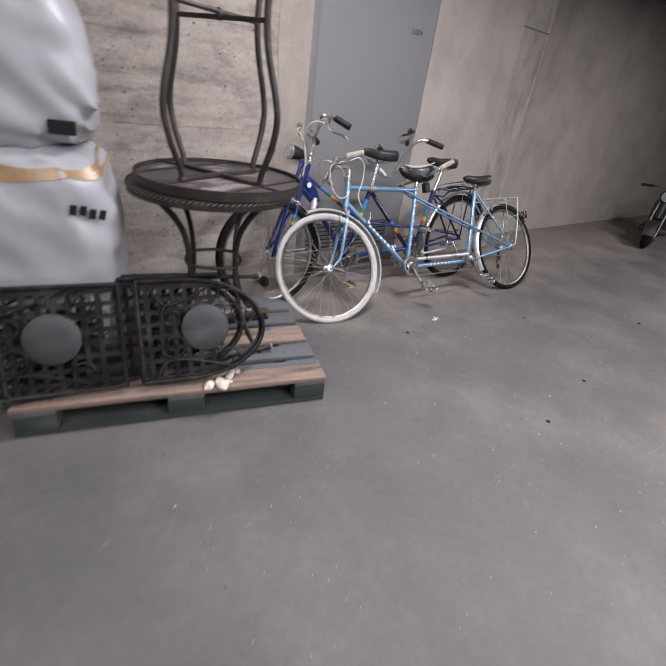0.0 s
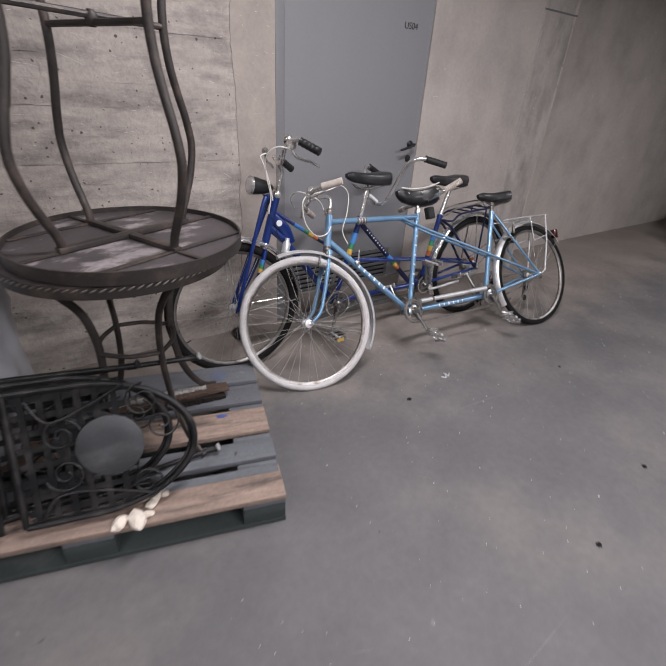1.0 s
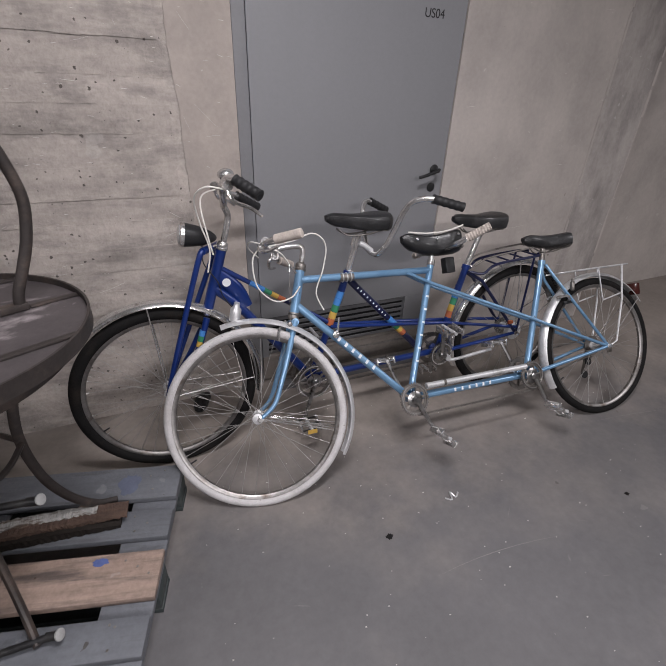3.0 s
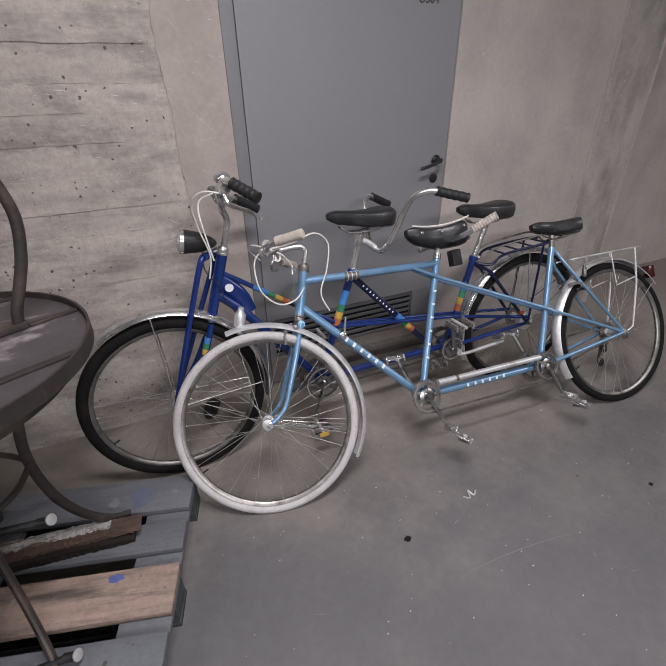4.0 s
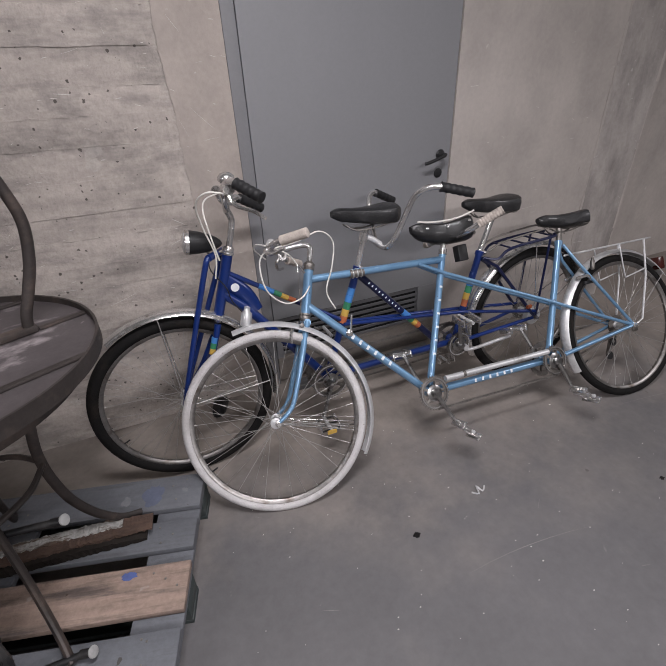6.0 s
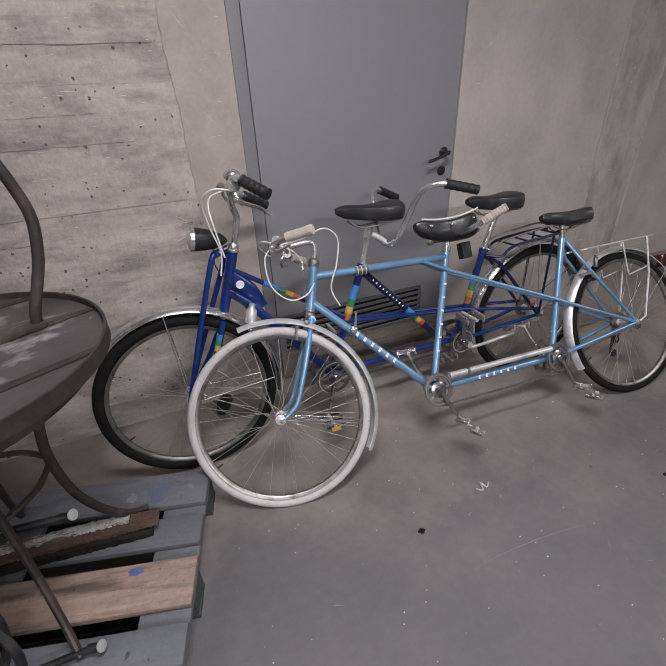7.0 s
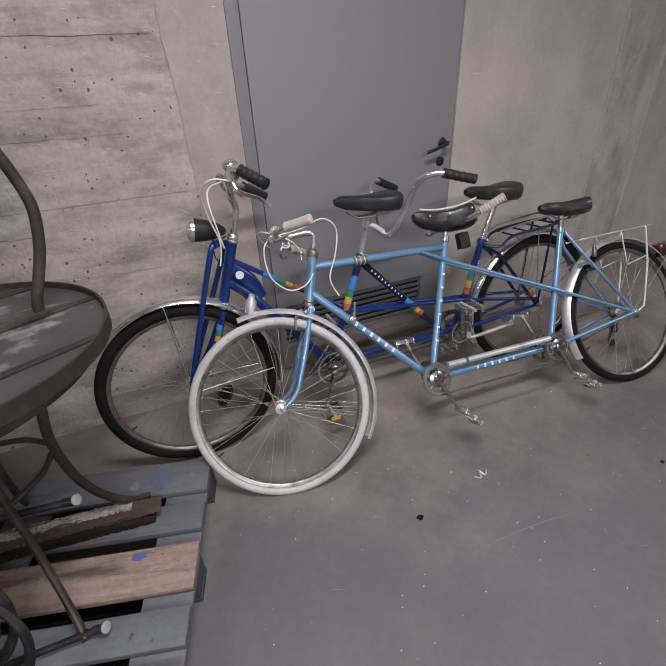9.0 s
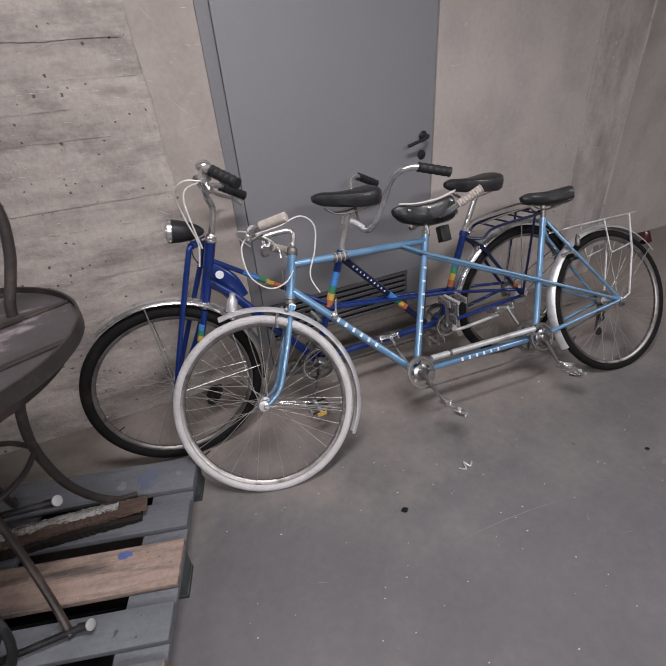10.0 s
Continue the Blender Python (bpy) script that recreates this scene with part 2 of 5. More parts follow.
# ---- mesh helpers ----
def part(name, bm, material, parent=None, label="", smooth=True):
    me = bpy.data.meshes.new(name)
    bm.normal_update()
    bm.to_mesh(me)
    bm.free()
    me.materials.append(material)
    if smooth:
        me.shade_smooth()
        me.set_sharp_from_angle(angle=radians(38))
    ob = new(name, me)
    if parent is not None:
        ob.parent = parent
    if label:
        ob["label"] = label
    return ob


def share(name, ob, m, parent, label=""):
    """Another object on the mesh of ob."""
    o = new(name, ob.data)
    o.parent = parent
    o.matrix_basis = m
    if label:
        o["label"] = label
    return o


def empty(name, m):
    ob = new(name)
    ob.empty_display_size = 0.1
    ob.matrix_world = m
    return ob


def box(bm, x0, y0, z0, x1, y1, z1, bevel=0.0):
    r = bmesh.ops.create_cube(bm, size=1.0)
    bmesh.ops.scale(bm, vec=(x1 - x0, y1 - y0, z1 - z0), verts=r["verts"])
    bmesh.ops.translate(bm, vec=((x0 + x1) / 2, (y0 + y1) / 2, (z0 + z1) / 2), verts=r["verts"])
    if bevel:
        es = list({e for v in r["verts"] for e in v.link_edges})
        bmesh.ops.bevel(bm, geom=es, offset=bevel, segments=2, affect="EDGES", profile=0.5)
    return bm


def boxed(*a, **k):
    return box(bmesh.new(), *a, **k)


def smooth_line(pts, n=8):
    """Points on a smooth curve through pts."""
    p = [Vector(q) for q in pts]
    if len(p) < 3:
        return p
    out = []
    for i in range(len(p) - 1):
        a, b, c, d = p[max(i - 1, 0)], p[i], p[i + 1], p[min(i + 2, len(p) - 1)]
        for k in range(n):
            t = k / n
            out.append(0.5 * ((2 * b) + (c - a) * t + (2 * a - 5 * b + 4 * c - d) * t * t + (3 * b - a - 3 * c + d) * t ** 3))
    return out + [p[-1]]


def rod(bm, pts, r, seg=10, curve=0, flat=1.0, up=None):
    """A tube of radius r (a number, or one for each end) along pts; flat squeezes it across its first side."""
    line = smooth_line(pts, curve) if curve else [Vector(q) for q in pts]
    n = len(line)
    r0, r1 = r if isinstance(r, tuple) else (r, r)
    side = None
    rings = []
    for i, q in enumerate(line):
        t = (line[min(i + 1, n - 1)] - line[max(i - 1, 0)]).normalized()
        if side is None:
            ref = Vector(up) if up else (Vector((0, 0, 1)) if abs(t.z) < 0.9 else Vector((0, 1, 0)))
            side = t.cross(ref).normalized()
        side = (side - t * side.dot(t)).normalized()
        other = t.cross(side)
        rad = r0 + (r1 - r0) * i / max(n - 1, 1)
        rings.append([bm.verts.new(q + rad * (side * math.cos(a) * flat + other * math.sin(a))) for a in (2 * math.pi * k / seg for k in range(seg))])
    for a, b in zip(rings, rings[1:]):
        for k in range(seg):
            bm.faces.new((a[k], a[(k + 1) % seg], b[(k + 1) % seg], b[k]))
    bm.faces.new(rings[0][::-1])
    bm.faces.new(rings[-1])
    return bm


def tube(*a, **k):
    return rod(bmesh.new(), *a, **k)


def ring(bm, centre, R, profile, seg=64, axis="y", a0=0.0, a1=360.0):
    """Sweeps a closed profile of (out, across) pairs round an axis through centre."""
    full = abs(a1 - a0) >= 360
    n = seg if full else seg + 1
    c = Vector(centre)
    loops = []
    for i in range(n):
        a = radians(a0 + (a1 - a0) * i / seg)
        if axis == "y":
            out, across = Vector((math.cos(a), 0, math.sin(a))), Vector((0, 1, 0))
        else:
            out, across = Vector((math.cos(a), math.sin(a), 0)), Vector((0, 0, 1))
        loops.append([bm.verts.new(c + out * (R + p) + across * q) for p, q in profile])
    m = len(profile)
    for i in range(n if full else n - 1):
        a, b = loops[i], loops[(i + 1) % n]
        for k in range(m):
            bm.faces.new((a[k], b[k], b[(k + 1) % m], a[(k + 1) % m]))
    if not full:
        bm.faces.new(loops[0])
        bm.faces.new(loops[-1][::-1])
    bmesh.ops.recalc_face_normals(bm, faces=bm.faces)
    return bm


def rings(*a, **k):
    return ring(bmesh.new(), *a, **k)


def round_profile(r, n=10, squash=1.0):
    return [(r * squash * math.cos(2 * math.pi * k / n), r * math.sin(2 * math.pi * k / n)) for k in range(n)]


def lathe(bm, base, axis, profile, seg=16):
    """Turns (along, radius) pairs about an axis from base."""
    t = Vector(axis).normalized()
    ref = Vector((0, 0, 1)) if abs(t.z) < 0.9 else Vector((1, 0, 0))
    s = t.cross(ref).normalized()
    o = t.cross(s)
    loops = [[bm.verts.new(Vector(base) + t * h + r * (s * math.cos(a) + o * math.sin(a))) for a in (2 * math.pi * k / seg for k in range(seg))] for h, r in profile]
    for a, b in zip(loops, loops[1:]):
        for k in range(seg):
            bm.faces.new((a[k], a[(k + 1) % seg], b[(k + 1) % seg], b[k]))
    bm.faces.new(loops[0][::-1])
    bm.faces.new(loops[-1])
    bmesh.ops.recalc_face_normals(bm, faces=bm.faces)
    return bm


def turned(*a, **k):
    return lathe(bmesh.new(), *a, **k)


# ---- the large structure ----
TOP = 2.55

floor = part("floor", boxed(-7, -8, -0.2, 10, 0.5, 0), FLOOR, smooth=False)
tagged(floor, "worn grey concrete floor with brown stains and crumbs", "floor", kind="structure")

bm = boxed(-7, 0.004, -0.05, -0.085, 0.25, TOP)
z = 0.0
rng = random.Random(4)
while z < TOP:
    h = rng.uniform(0.085, 0.115)
    x = -7.0
    while x < -0.085:
        x1 = min(x + rng.uniform(1.4, 2.6), -0.085)
        if x1 > -0.5:
            x1 = -0.085 - rng.uniform(0.0, 0.025)
        box(bm, x, -rng.uniform(0.0, 0.0040), z, x1, 0.02, min(z + h, TOP))
        if x1 > -0.12:
            break
        x = x1
    z += h
    x = -3.2
    while x < -0.12:
        x1 = x + rng.uniform(0.008, 0.07)
        fin = rng.uniform(0.0006, 0.0022)
        zf = z + rng.uniform(-0.0016, 0.0016)
        box(bm, x, -rng.uniform(0.0034, 0.0050), zf - fin, min(x1, -0.10), 0.0, zf + fin)
        x = x1 + rng.choice((0.0, 0.0, 0.0, 0.004, 0.03, 0.12))
box(bm, -0.118, 0.0, -0.05, 0.148, 0.25, TOP)
wall = part("wall_north", bm, CONCRETE, smooth=False)
tagged(wall, "board-marked grey concrete wall with horizontal shutter lines", "wall", kind="structure")

bm = bmesh.new()
z, edge = 0.0, -0.064
while z < TOP:
    h = rng.uniform(0.006, 0.016)
    edge = min(-0.052, max(-0.080, edge + rng.uniform(-0.0032, 0.0032)))
    box(bm, edge, -0.0041, z, 0.1475, -0.0005, min(z + h, TOP))
    z += h
strip = part("wall_north_strip", bm, PATCH, smooth=False)
tagged(strip, "smooth pinkish mortar strip along the door frame", "wall", kind="structure")

bm = boxed(1.165, 0.0, -0.05, 2.165, 0.35, TOP)
box(bm, 0.148, 0.0, 2.085, 1.165, 0.25, TOP)
wall = part("wall_north_smooth", bm, SMOOTH, smooth=False)
tagged(wall, "smooth stained grey concrete wall beside the door", "wall", kind="structure")
wall = part("wall_north_band", boxed(2.165, -0.0015, -0.05, 2.52, 0.35, TOP), STAINED, smooth=False)
tagged(wall, "darker stained concrete strip between shutter joints", "wall", kind="structure")
bm = bmesh.new()
for xj in (2.163, 2.517):
    zj = 0.0
    while zj < TOP:
        hj = rng.uniform(0.03, 0.16)
        wj = rng.uniform(0.003, 0.011)
        box(bm, xj - wj, -rng.uniform(0.0020, 0.0032), zj, xj + wj, 0.002, min(zj + hj, TOP))
        zj += hj + rng.choice((0.0, 0.0, 0.02))
tagged(part("trim_joint", bm, SMOOTH, smooth=False), "pale raised mortar joints beside the stained strip", "wall joint", kind="structure")
tagged(part("trim_groove", boxed(2.15, -0.0035, 1.878, 2.53, 0.0, 1.888), DOOR_DARK, smooth=False), "dark groove across the stained strip", "wall joint", kind="structure")
wall = part("wall_north_recess", boxed(2.52, 0.30, -0.05, 10, 0.5, TOP), SMOOTH, smooth=False)
tagged(wall, "dim stained concrete wall set back beyond a corner", "wall", kind="structure")
for name, b in (("wall_west", (-7.2, -8, -0.05, -7, 0.25, TOP)), ("wall_east", (10, -8, -0.05, 10.2, 0.5, TOP)), ("wall_south", (-7.2, -8.2, -0.05, 10.2, -8, TOP))):
    tagged(part(name, boxed(*b), SMOOTH, smooth=False), "plain grey concrete wall closing the cellar", "wall", kind="structure")
tagged(part("ceiling", boxed(-7.2, -8.2, TOP, 10.2, 0.5, TOP + 0.2), CEILING, smooth=False), "dark unlit concrete ceiling", "ceiling", kind="structure")

# Steel door with its frame
door = empty("door_1", pose(0, 0, 0))
tagged(door, "closed flush grey steel door with a black lever handle", "door", kind="structure")
leaf = part("leaf", boxed(0.203, 0.006, 0.375, 1.160, 0.05, 2.06, 0.002), DOOR, door, smooth=False)
lower = part("lower_panel", boxed(0.203, 0.006, 0.012, 1.160, 0.05, 0.150, 0.002), KICK, door, "dusty brown kick plate")
for name, b in (("frame_side", (0.149, -0.004, 0.0, 0.198, 0.08, 2.084)), ("frame_side", (1.1615, 0.010, 0.0, 1.1645, 0.08, 2.084)), ("frame_head", (0.198, -0.004, 2.062, 1.1615, 0.08, 2.084))):
    part(name, boxed(*b, bevel=0.0015 if "head" not in name and b[0] < 1 else 0.0), FRAME_PAINT, door)
# Black sheet that puts the shade between the louvres into its colour.
part("grille_back", boxed(0.205, 0.035, 0.150, 1.158, 0.049, 0.375), BLACK, door, "black sheet standing in for the shade behind the louvres")
part("grille_edge", boxed(0.203, 0.006, 0.150, 0.235, 0.034, 0.375), DOOR, door)
part("grille_edge", boxed(1.035, 0.006, 0.150, 1.160, 0.034, 0.375), DOOR, door)
bm = bmesh.new()
box(bm, 0.235, -0.0135, -0.0012, 1.035, 0.0135, 0.0012)
slat = part("louvre", bm, DOOR, door, smooth=False)
slat.matrix_basis = pose(0, 0.020, 0.168, -62)
for i in range(1, 7):
    share("louvre", slat, pose(0, 0.020, 0.168 + 0.0315 * i, -62), door)
part("rose", turned((1.104, 0.008, 1.052), (0, -1, 0), [(0, 0.020), (0.008, 0.024), (0.010, 0.02), (0.03, 0.010), (0.045, 0.010)], 20), BLACK, door)
part("lever", tube([(1.108, -0.034, 1.056), (1.098, -0.047, 1.056), (1.06, -0.052, 1.044), (1.01, -0.050, 1.030), (0.992, -0.045, 1.026)], 0.0075, 10, 6), BLACK, door, "black plastic lever handle")
part("keyhole_plate", turned((1.101, 0.008, 0.968), (0, -1, 0), [(0, 0.022), (0.005, 0.022), (0.008, 0.016), (0.009, 0.006)], 20), BLACK, door)
cu = bpy.data.curves.new("sign", "FONT")
cu.body, cu.size, cu.align_x, cu.align_y, cu.extrude = "US04", 0.046, "CENTER", "CENTER", 0.0006
tmp = bpy.data.objects.new("sign", cu)
scene.collection.objects.link(tmp)
me = bpy.data.meshes.new_from_object(tmp.evaluated_get(bpy.context.evaluated_depsgraph_get()))
bpy.data.objects.remove(tmp)
me.materials.clear()
me.materials.append(BLACK)
sign = new("door_lettering", me)
sign.parent, sign.matrix_basis = door, pose(1.0, 0.005, 1.665, 90)
sign["label"] = "black printed room code"


# ---- bicycles ----
def spoke_wheel(bike, cx, cz, R, tyre_mat, tyre_label, tyre_r=0.0165, spokes=36, turn=0.0, fit=Matrix.Identity(4)):
    """A spoked wheel: rim with tyre, hub, spokes and valve as its pieces."""
    rr = R - 2 * tyre_r
    rim = part("wheel", rings((0, 0, 0), rr, [(0.004, -0.012), (0.004, 0.012), (-0.004, 0.011), (-0.011, 0.005), (-0.011, -0.005), (-0.004, -0.011)], 72), RIM, bike, "spoked wheel with a tarnished rim")
    rim.matrix_basis = pose(cx, 0, cz) @ fit @ pose(0, 0, 0, 0, 0, turn)
    part("tyre", rings((0, 0, 0), rr + tyre_r, round_profile(tyre_r, 12, 1.0), 80), tyre_mat, rim, tyre_label)
    part("hub", turned((0, -0.048, 0), (0, 1, 0), [(0, 0.006), (0.008, 0.006), (0.010, 0.020), (0.022, 0.021), (0.024, 0.012), (0.072, 0.012), (0.074, 0.021), (0.086, 0.020), (0.088, 0.006), (0.096, 0.006)], 16), ALU, rim)
    nip = None
    for k in range(spokes):
        a = 2 * math.pi * k / spokes
        side = 1 if k % 2 else -1
        lace = radians(46) * (1 if (k // 2) % 2 else -1)
        p = (0.020 * math.cos(a + lace), side * 0.034, 0.020 * math.sin(a + lace))
        q = ((rr - 0.010) * math.cos(a), 0, (rr - 0.010) * math.sin(a))
        part("spoke", tube([p, q], 0.0010, 5), SPOKE, rim)
        m = pose(q[0], 0, q[2], 0, -math.degrees(a))
        if nip is None:
            nip = part("spoke_nipple", tube([(-0.011, 0, 0), (0.001, 0, 0)], (0.0014, 0.0020), 6), SPOKE, rim)
            nip.matrix_basis = m
        else:
            share("spoke_nipple", nip, m, rim)
    part("valve", tube([((rr - 0.011) * math.cos(3.6), 0, (rr - 0.011) * math.sin(3.6)), ((rr - 0.035) * math.cos(3.6), 0, (rr - 0.035) * math.sin(3.6))], 0.003, 8), BLACK, rim)
    return rim


def mudguard(bike, cx, cz, R, a0, a1, material, label, width=0.026, turn=0.0, fit=Matrix.Identity(4)):
    prof = [(-0.010, -width), (-0.002, -width * 0.8), (0.006, -width * 0.35), (0.008, 0), (0.006, width * 0.35), (-0.002, width * 0.8), (-0.010, width)]
    prof += [(p - 0.0016, q * 0.97) for p, q in prof[::-1]]
    g = part("mudguard", rings((0, 0, 0), R, prof, 48, "y", a0, a1), material, bike, label)
    g.matrix_basis = pose(cx, 0, cz) @ fit @ pose(0, 0, 0, 0, 0, turn)
    return g


def saddle(bike, nose, tail, z, width, material, label, tilt=0.0, y=0.0, sag=0.0, thick=1.0):
    """A padded saddle: a lofted shell, narrow at the nose."""
    bm = bmesh.new()
    n, m = 14, 12
    L = tail - nose
    loops = []
    for i in range(n + 1):
        t = i / n
        w = width * (0.17 + 0.33 * (1 / (1 + math.exp(-(t - 0.55) * 11))) / 1.0)
        w *= min(1, 0.22 + 7.0 * t) ** 0.5 * (min(1, 0.15 + (1 - t) * 6) ** 0.5)
        h = (0.040 + 0.022 * t ** 1.3) * thick
        top = z + 0.004 * math.cos(t * 6.3) + 0.006 * t - sag * math.sin(math.pi * t) + tilt * (t - 0.5)
        x = nose + L * t
        loop = []
        for k in range(m):
            a = 2 * math.pi * k / m
            yy, zz = math.cos(a), math.sin(a)
            yy = math.copysign(abs(yy) ** 0.7, yy)
            zz = math.copysign(abs(zz) ** 0.6, zz)
            drop = 0.5 * h * (1.5 if zz < 0 else 1.0) * min(1, 0.45 + 5 * t) * min(1, 0.55 + 6 * (1 - t))
            loop.append(bm.verts.new((x, y + yy * w, top - 0.5 * h + zz * drop)))
        loops.append(loop)
    for a, b in zip(loops, loops[1:]):
        for k in range(m):
            bm.faces.new((a[k], b[k], b[(k + 1) % m], a[(k + 1) % m]))
    bm.faces.new(loops[0])
    bm.faces.new(loops[-1][::-1])
    bmesh.ops.recalc_face_normals(bm, faces=bm.faces)
    s = part("saddle", bm, material, bike, label)
    for sd in (-1, 1):
        bm = bmesh.new()
        rod(bm, [(nose + 0.05, y + sd * 0.012, z - 0.055), (nose + 0.09, y + sd * 0.022, z - 0.078), (tail - 0.11, y + sd * 0.024, z - 0.078), (tail - 0.04, y + sd * 0.04, z - 0.06)], 0.0035, 6, 4)
        ring(bm, (tail - 0.05, y + sd * 0.045, z - 0.062), 0.013, round_profile(0.003, 6), 14, "z")
        part("saddle_rail", bm, STEEL, s)
    return s


def crankset(bike, cx, cz, y, angle, length, ring_r, teeth, pedal_mat, pedal_tilt=10.0, guard=False):
    """A crank with its chainring and pedal on one side of the frame (y below 0 is the near side)."""
    sd = -1 if y < 0 else 1
    a = radians(angle)
    px, pz = cx + length * math.cos(a), cz + length * math.sin(a)
    arm = part("crank", tube([(cx, y + sd * 0.012, cz), (cx + 0.3 * (px - cx), y + sd * 0.016, cz + 0.3 * (pz - cz)), (px, y + sd * 0.026, pz)], (0.0105, 0.0068), 8, 3, 1.1), CRANK, bike, "dull grey crank arm")
    part("crank_bolt", turned((cx, y + sd * 0.002, cz), (0, sd, 0), [(0, 0.019), (0.014, 0.019), (0.02, 0.013), (0.026, 0.011)], 14), CRANK, arm)
    if ring_r:
        bm = bmesh.new()
        ring(bm, (cx, y - sd * 0.004, cz), ring_r, [(0.0, -0.0015), (0.0, 0.0015), (-0.017, 0.0015), (-0.017, -0.0015)], 60)
        for k in range(teeth):
            t = 2 * math.pi * k / teeth
            d = 0.4 * math.pi / teeth
            f = [bm.verts.new((cx + r * math.cos(t + o), y - sd * 0.004 + w, cz + r * math.sin(t + o))) for w in (-0.0012, 0.0012) for r, o in ((ring_r - 0.001, -d * 2), (ring_r + 0.006, -d * 0.6), (ring_r + 0.006, d * 0.6), (ring_r - 0.001, d * 2))]
            bm.faces.new(f[:4]), bm.faces.new(f[4:][::-1])
            for i in range(3):
                bm.faces.new((f[i], f[i + 1], f[i + 5], f[i + 4]))
        for k in range(5):
            t = a + 2 * math.pi * k / 5
            rod(bm, [(cx, y - sd * 0.002, cz), (cx + (ring_r - 0.012) * math.cos(t), y - sd * 0.004, cz + (ring_r - 0.012) * math.sin(t))], (0.009, 0.006), 6, 0, 0.5)
        part("chainring", bm, STEEL, bike, "toothed steel chainring")
        part("chain_guard", rings((cx, y + sd * 0.001, cz), ring_r - 0.002, [(0, -0.001), (0, 0.001), (-0.005, 0.001), (-0.005, -0.001)], 48), CHROME, bike, "thin bright chain guard ring")
        part("spider", turned((cx, y - sd * 0.003, cz), (0, sd, 0), [(0, 0.034), (0.003, 0.034), (0.006, 0.026), (0.007, 0.012)], 20), CRANK, bike)
    ped = part("pedal", tube([(px, y + sd * 0.02, pz), (px, y + sd * 0.125, pz)], 0.0075, 10), ALU, bike, "metal pedal")
    T = pose(px, 0, pz) @ pose(0, 0, 0, 0, pedal_tilt, 0)
    for e in (-1, 1):
        bm = boxed(e * 0.042 - 0.0035, min(y + sd * 0.035, y + sd * 0.120), -0.015, e * 0.042 + 0.0035, max(y + sd * 0.035, y + sd * 0.120), 0.014, 0.001)
        c = part("cage_plate", bm, CHROME, ped)
        c.matrix_basis = T
    for yy in (0.038, 0.078, 0.117):
        c = part("cage_bar", boxed(-0.042, y + sd * yy - 0.0022, -0.0035, 0.042, y + sd * yy + 0.0022, 0.0035, 0.001), pedal_mat, ped)
        c.matrix_basis = T
    return arm


def chain_run(bike, p, q, y):
    """A straight run of roller chain."""
    p, q = Vector((p[0], y, p[1])), Vector((q[0], y, q[1]))
    n = int((q - p).length / 0.0127)
    bm = bmesh.new()
    d = (q - p) / n
    ang = math.atan2(d.z, d.x)
    for i in range(n):
        c = p + d * (i + 0.5)
        w = 0.0038 if i % 2 else 0.0026
        r = bmesh.ops.create_cube(bm, size=1.0)
        bmesh.ops.transform(bm, matrix=Matrix.Translation(c) @ Matrix.Rotation(-ang, 4, "Y") @ Matrix.Diagonal((0.0145, 2 * w, 0.0075, 1)), verts=r["verts"])
    return part("chain", bm, STEEL, bike, "greasy roller chain", smooth=False)


def lettering(bike, p, q, y, r, count, size, gap_ends=0.1):
    """A row of plain pale bars along a tube from p to q, on its near side."""
    P, Q = Vector((p[0], 0, p[1])), Vector((q[0], 0, q[1]))
    d = (Q - P)
    ang = math.atan2(d.z, d.x)
    one = None
    for i in range(count):
        c = P + d * (gap_ends + (1 - 2 * gap_ends) * (i + 0.5) / count)
        m = Matrix.Translation((c.x, y - r - 0.0002, c.z)) @ Matrix.Rotation(-ang, 4, "Y")
        if one is None:
            one = part("letter_bar", boxed(-size * 0.28, -0.0008, -size * 0.45, size * 0.28, 0.0008, size * 0.45), WHITE, bike, smooth=False)
            one.matrix_basis = m
        else:
            share("letter_bar", one, m, bike)


def stripes(bike, p, q, r, mats):
    """Coloured bands round a tube, end to end from p to q."""
    P, Q = Vector(p), Vector(q)
    for i, m in enumerate(mats):
        part("decal_band", tube([P.lerp(Q, i / len(mats)), P.lerp(Q, (i + 0.97) / len(mats))], r + 0.0007, 14), m, bike)


def grip(bike, p, q, r, material, label="", ribs=0):
    P, Q = Vector(p), Vector(q)
    L = (Q - P).length
    prof = []
    n = ribs * 4 if ribs else 6
    for i in range(n + 1):
        t = i / n
        rad = r * (1 + (0.06 * math.cos(t * ribs * 2 * math.pi) if ribs else 0.0))
        prof.append((L * t, rad))
    prof = [(0, r * 0.6)] + prof + [(L + 0.003, r * 0.75), (L + 0.003, r * 0.3)]
    return part("grip", turned(p, Q - P, prof, 14), material, bike, label)


# The pale blue tandem leans towards the wall, on the other one
FIT = Matrix.Diagonal((0.975, 1, 1.018, 1))
A = empty("tandem_bicycle", pose(0.016, -0.765, 0, -28.2, 0, -3.0) @ FIT)
tagged(A, "pale blue tandem bicycle with a white front tyre, leaning", "bicycle", group="tandems by the door")
HF, HR, R = (-0.006, 0.333), (1.766, 0.335), 0.339
spoke_wheel(A, *HF, R, WHITE_TYRE, "whitewall tyre, slack and scuffed", 0.0168, turn=-10, fit=FIT.inverted())
spoke_wheel(A, *HR, R + 0.002, RUBBER, "worn black tyre", 0.0185, fit=FIT.inverted())
mudguard(A, *HF, 0.362, -33, 104, ALU, "battered aluminium mudguard", turn=-10, fit=FIT.inverted())
mudguard(A, *HR, 0.361, 32, 206, ALU, "dull aluminium mudguard", fit=FIT.inverted())
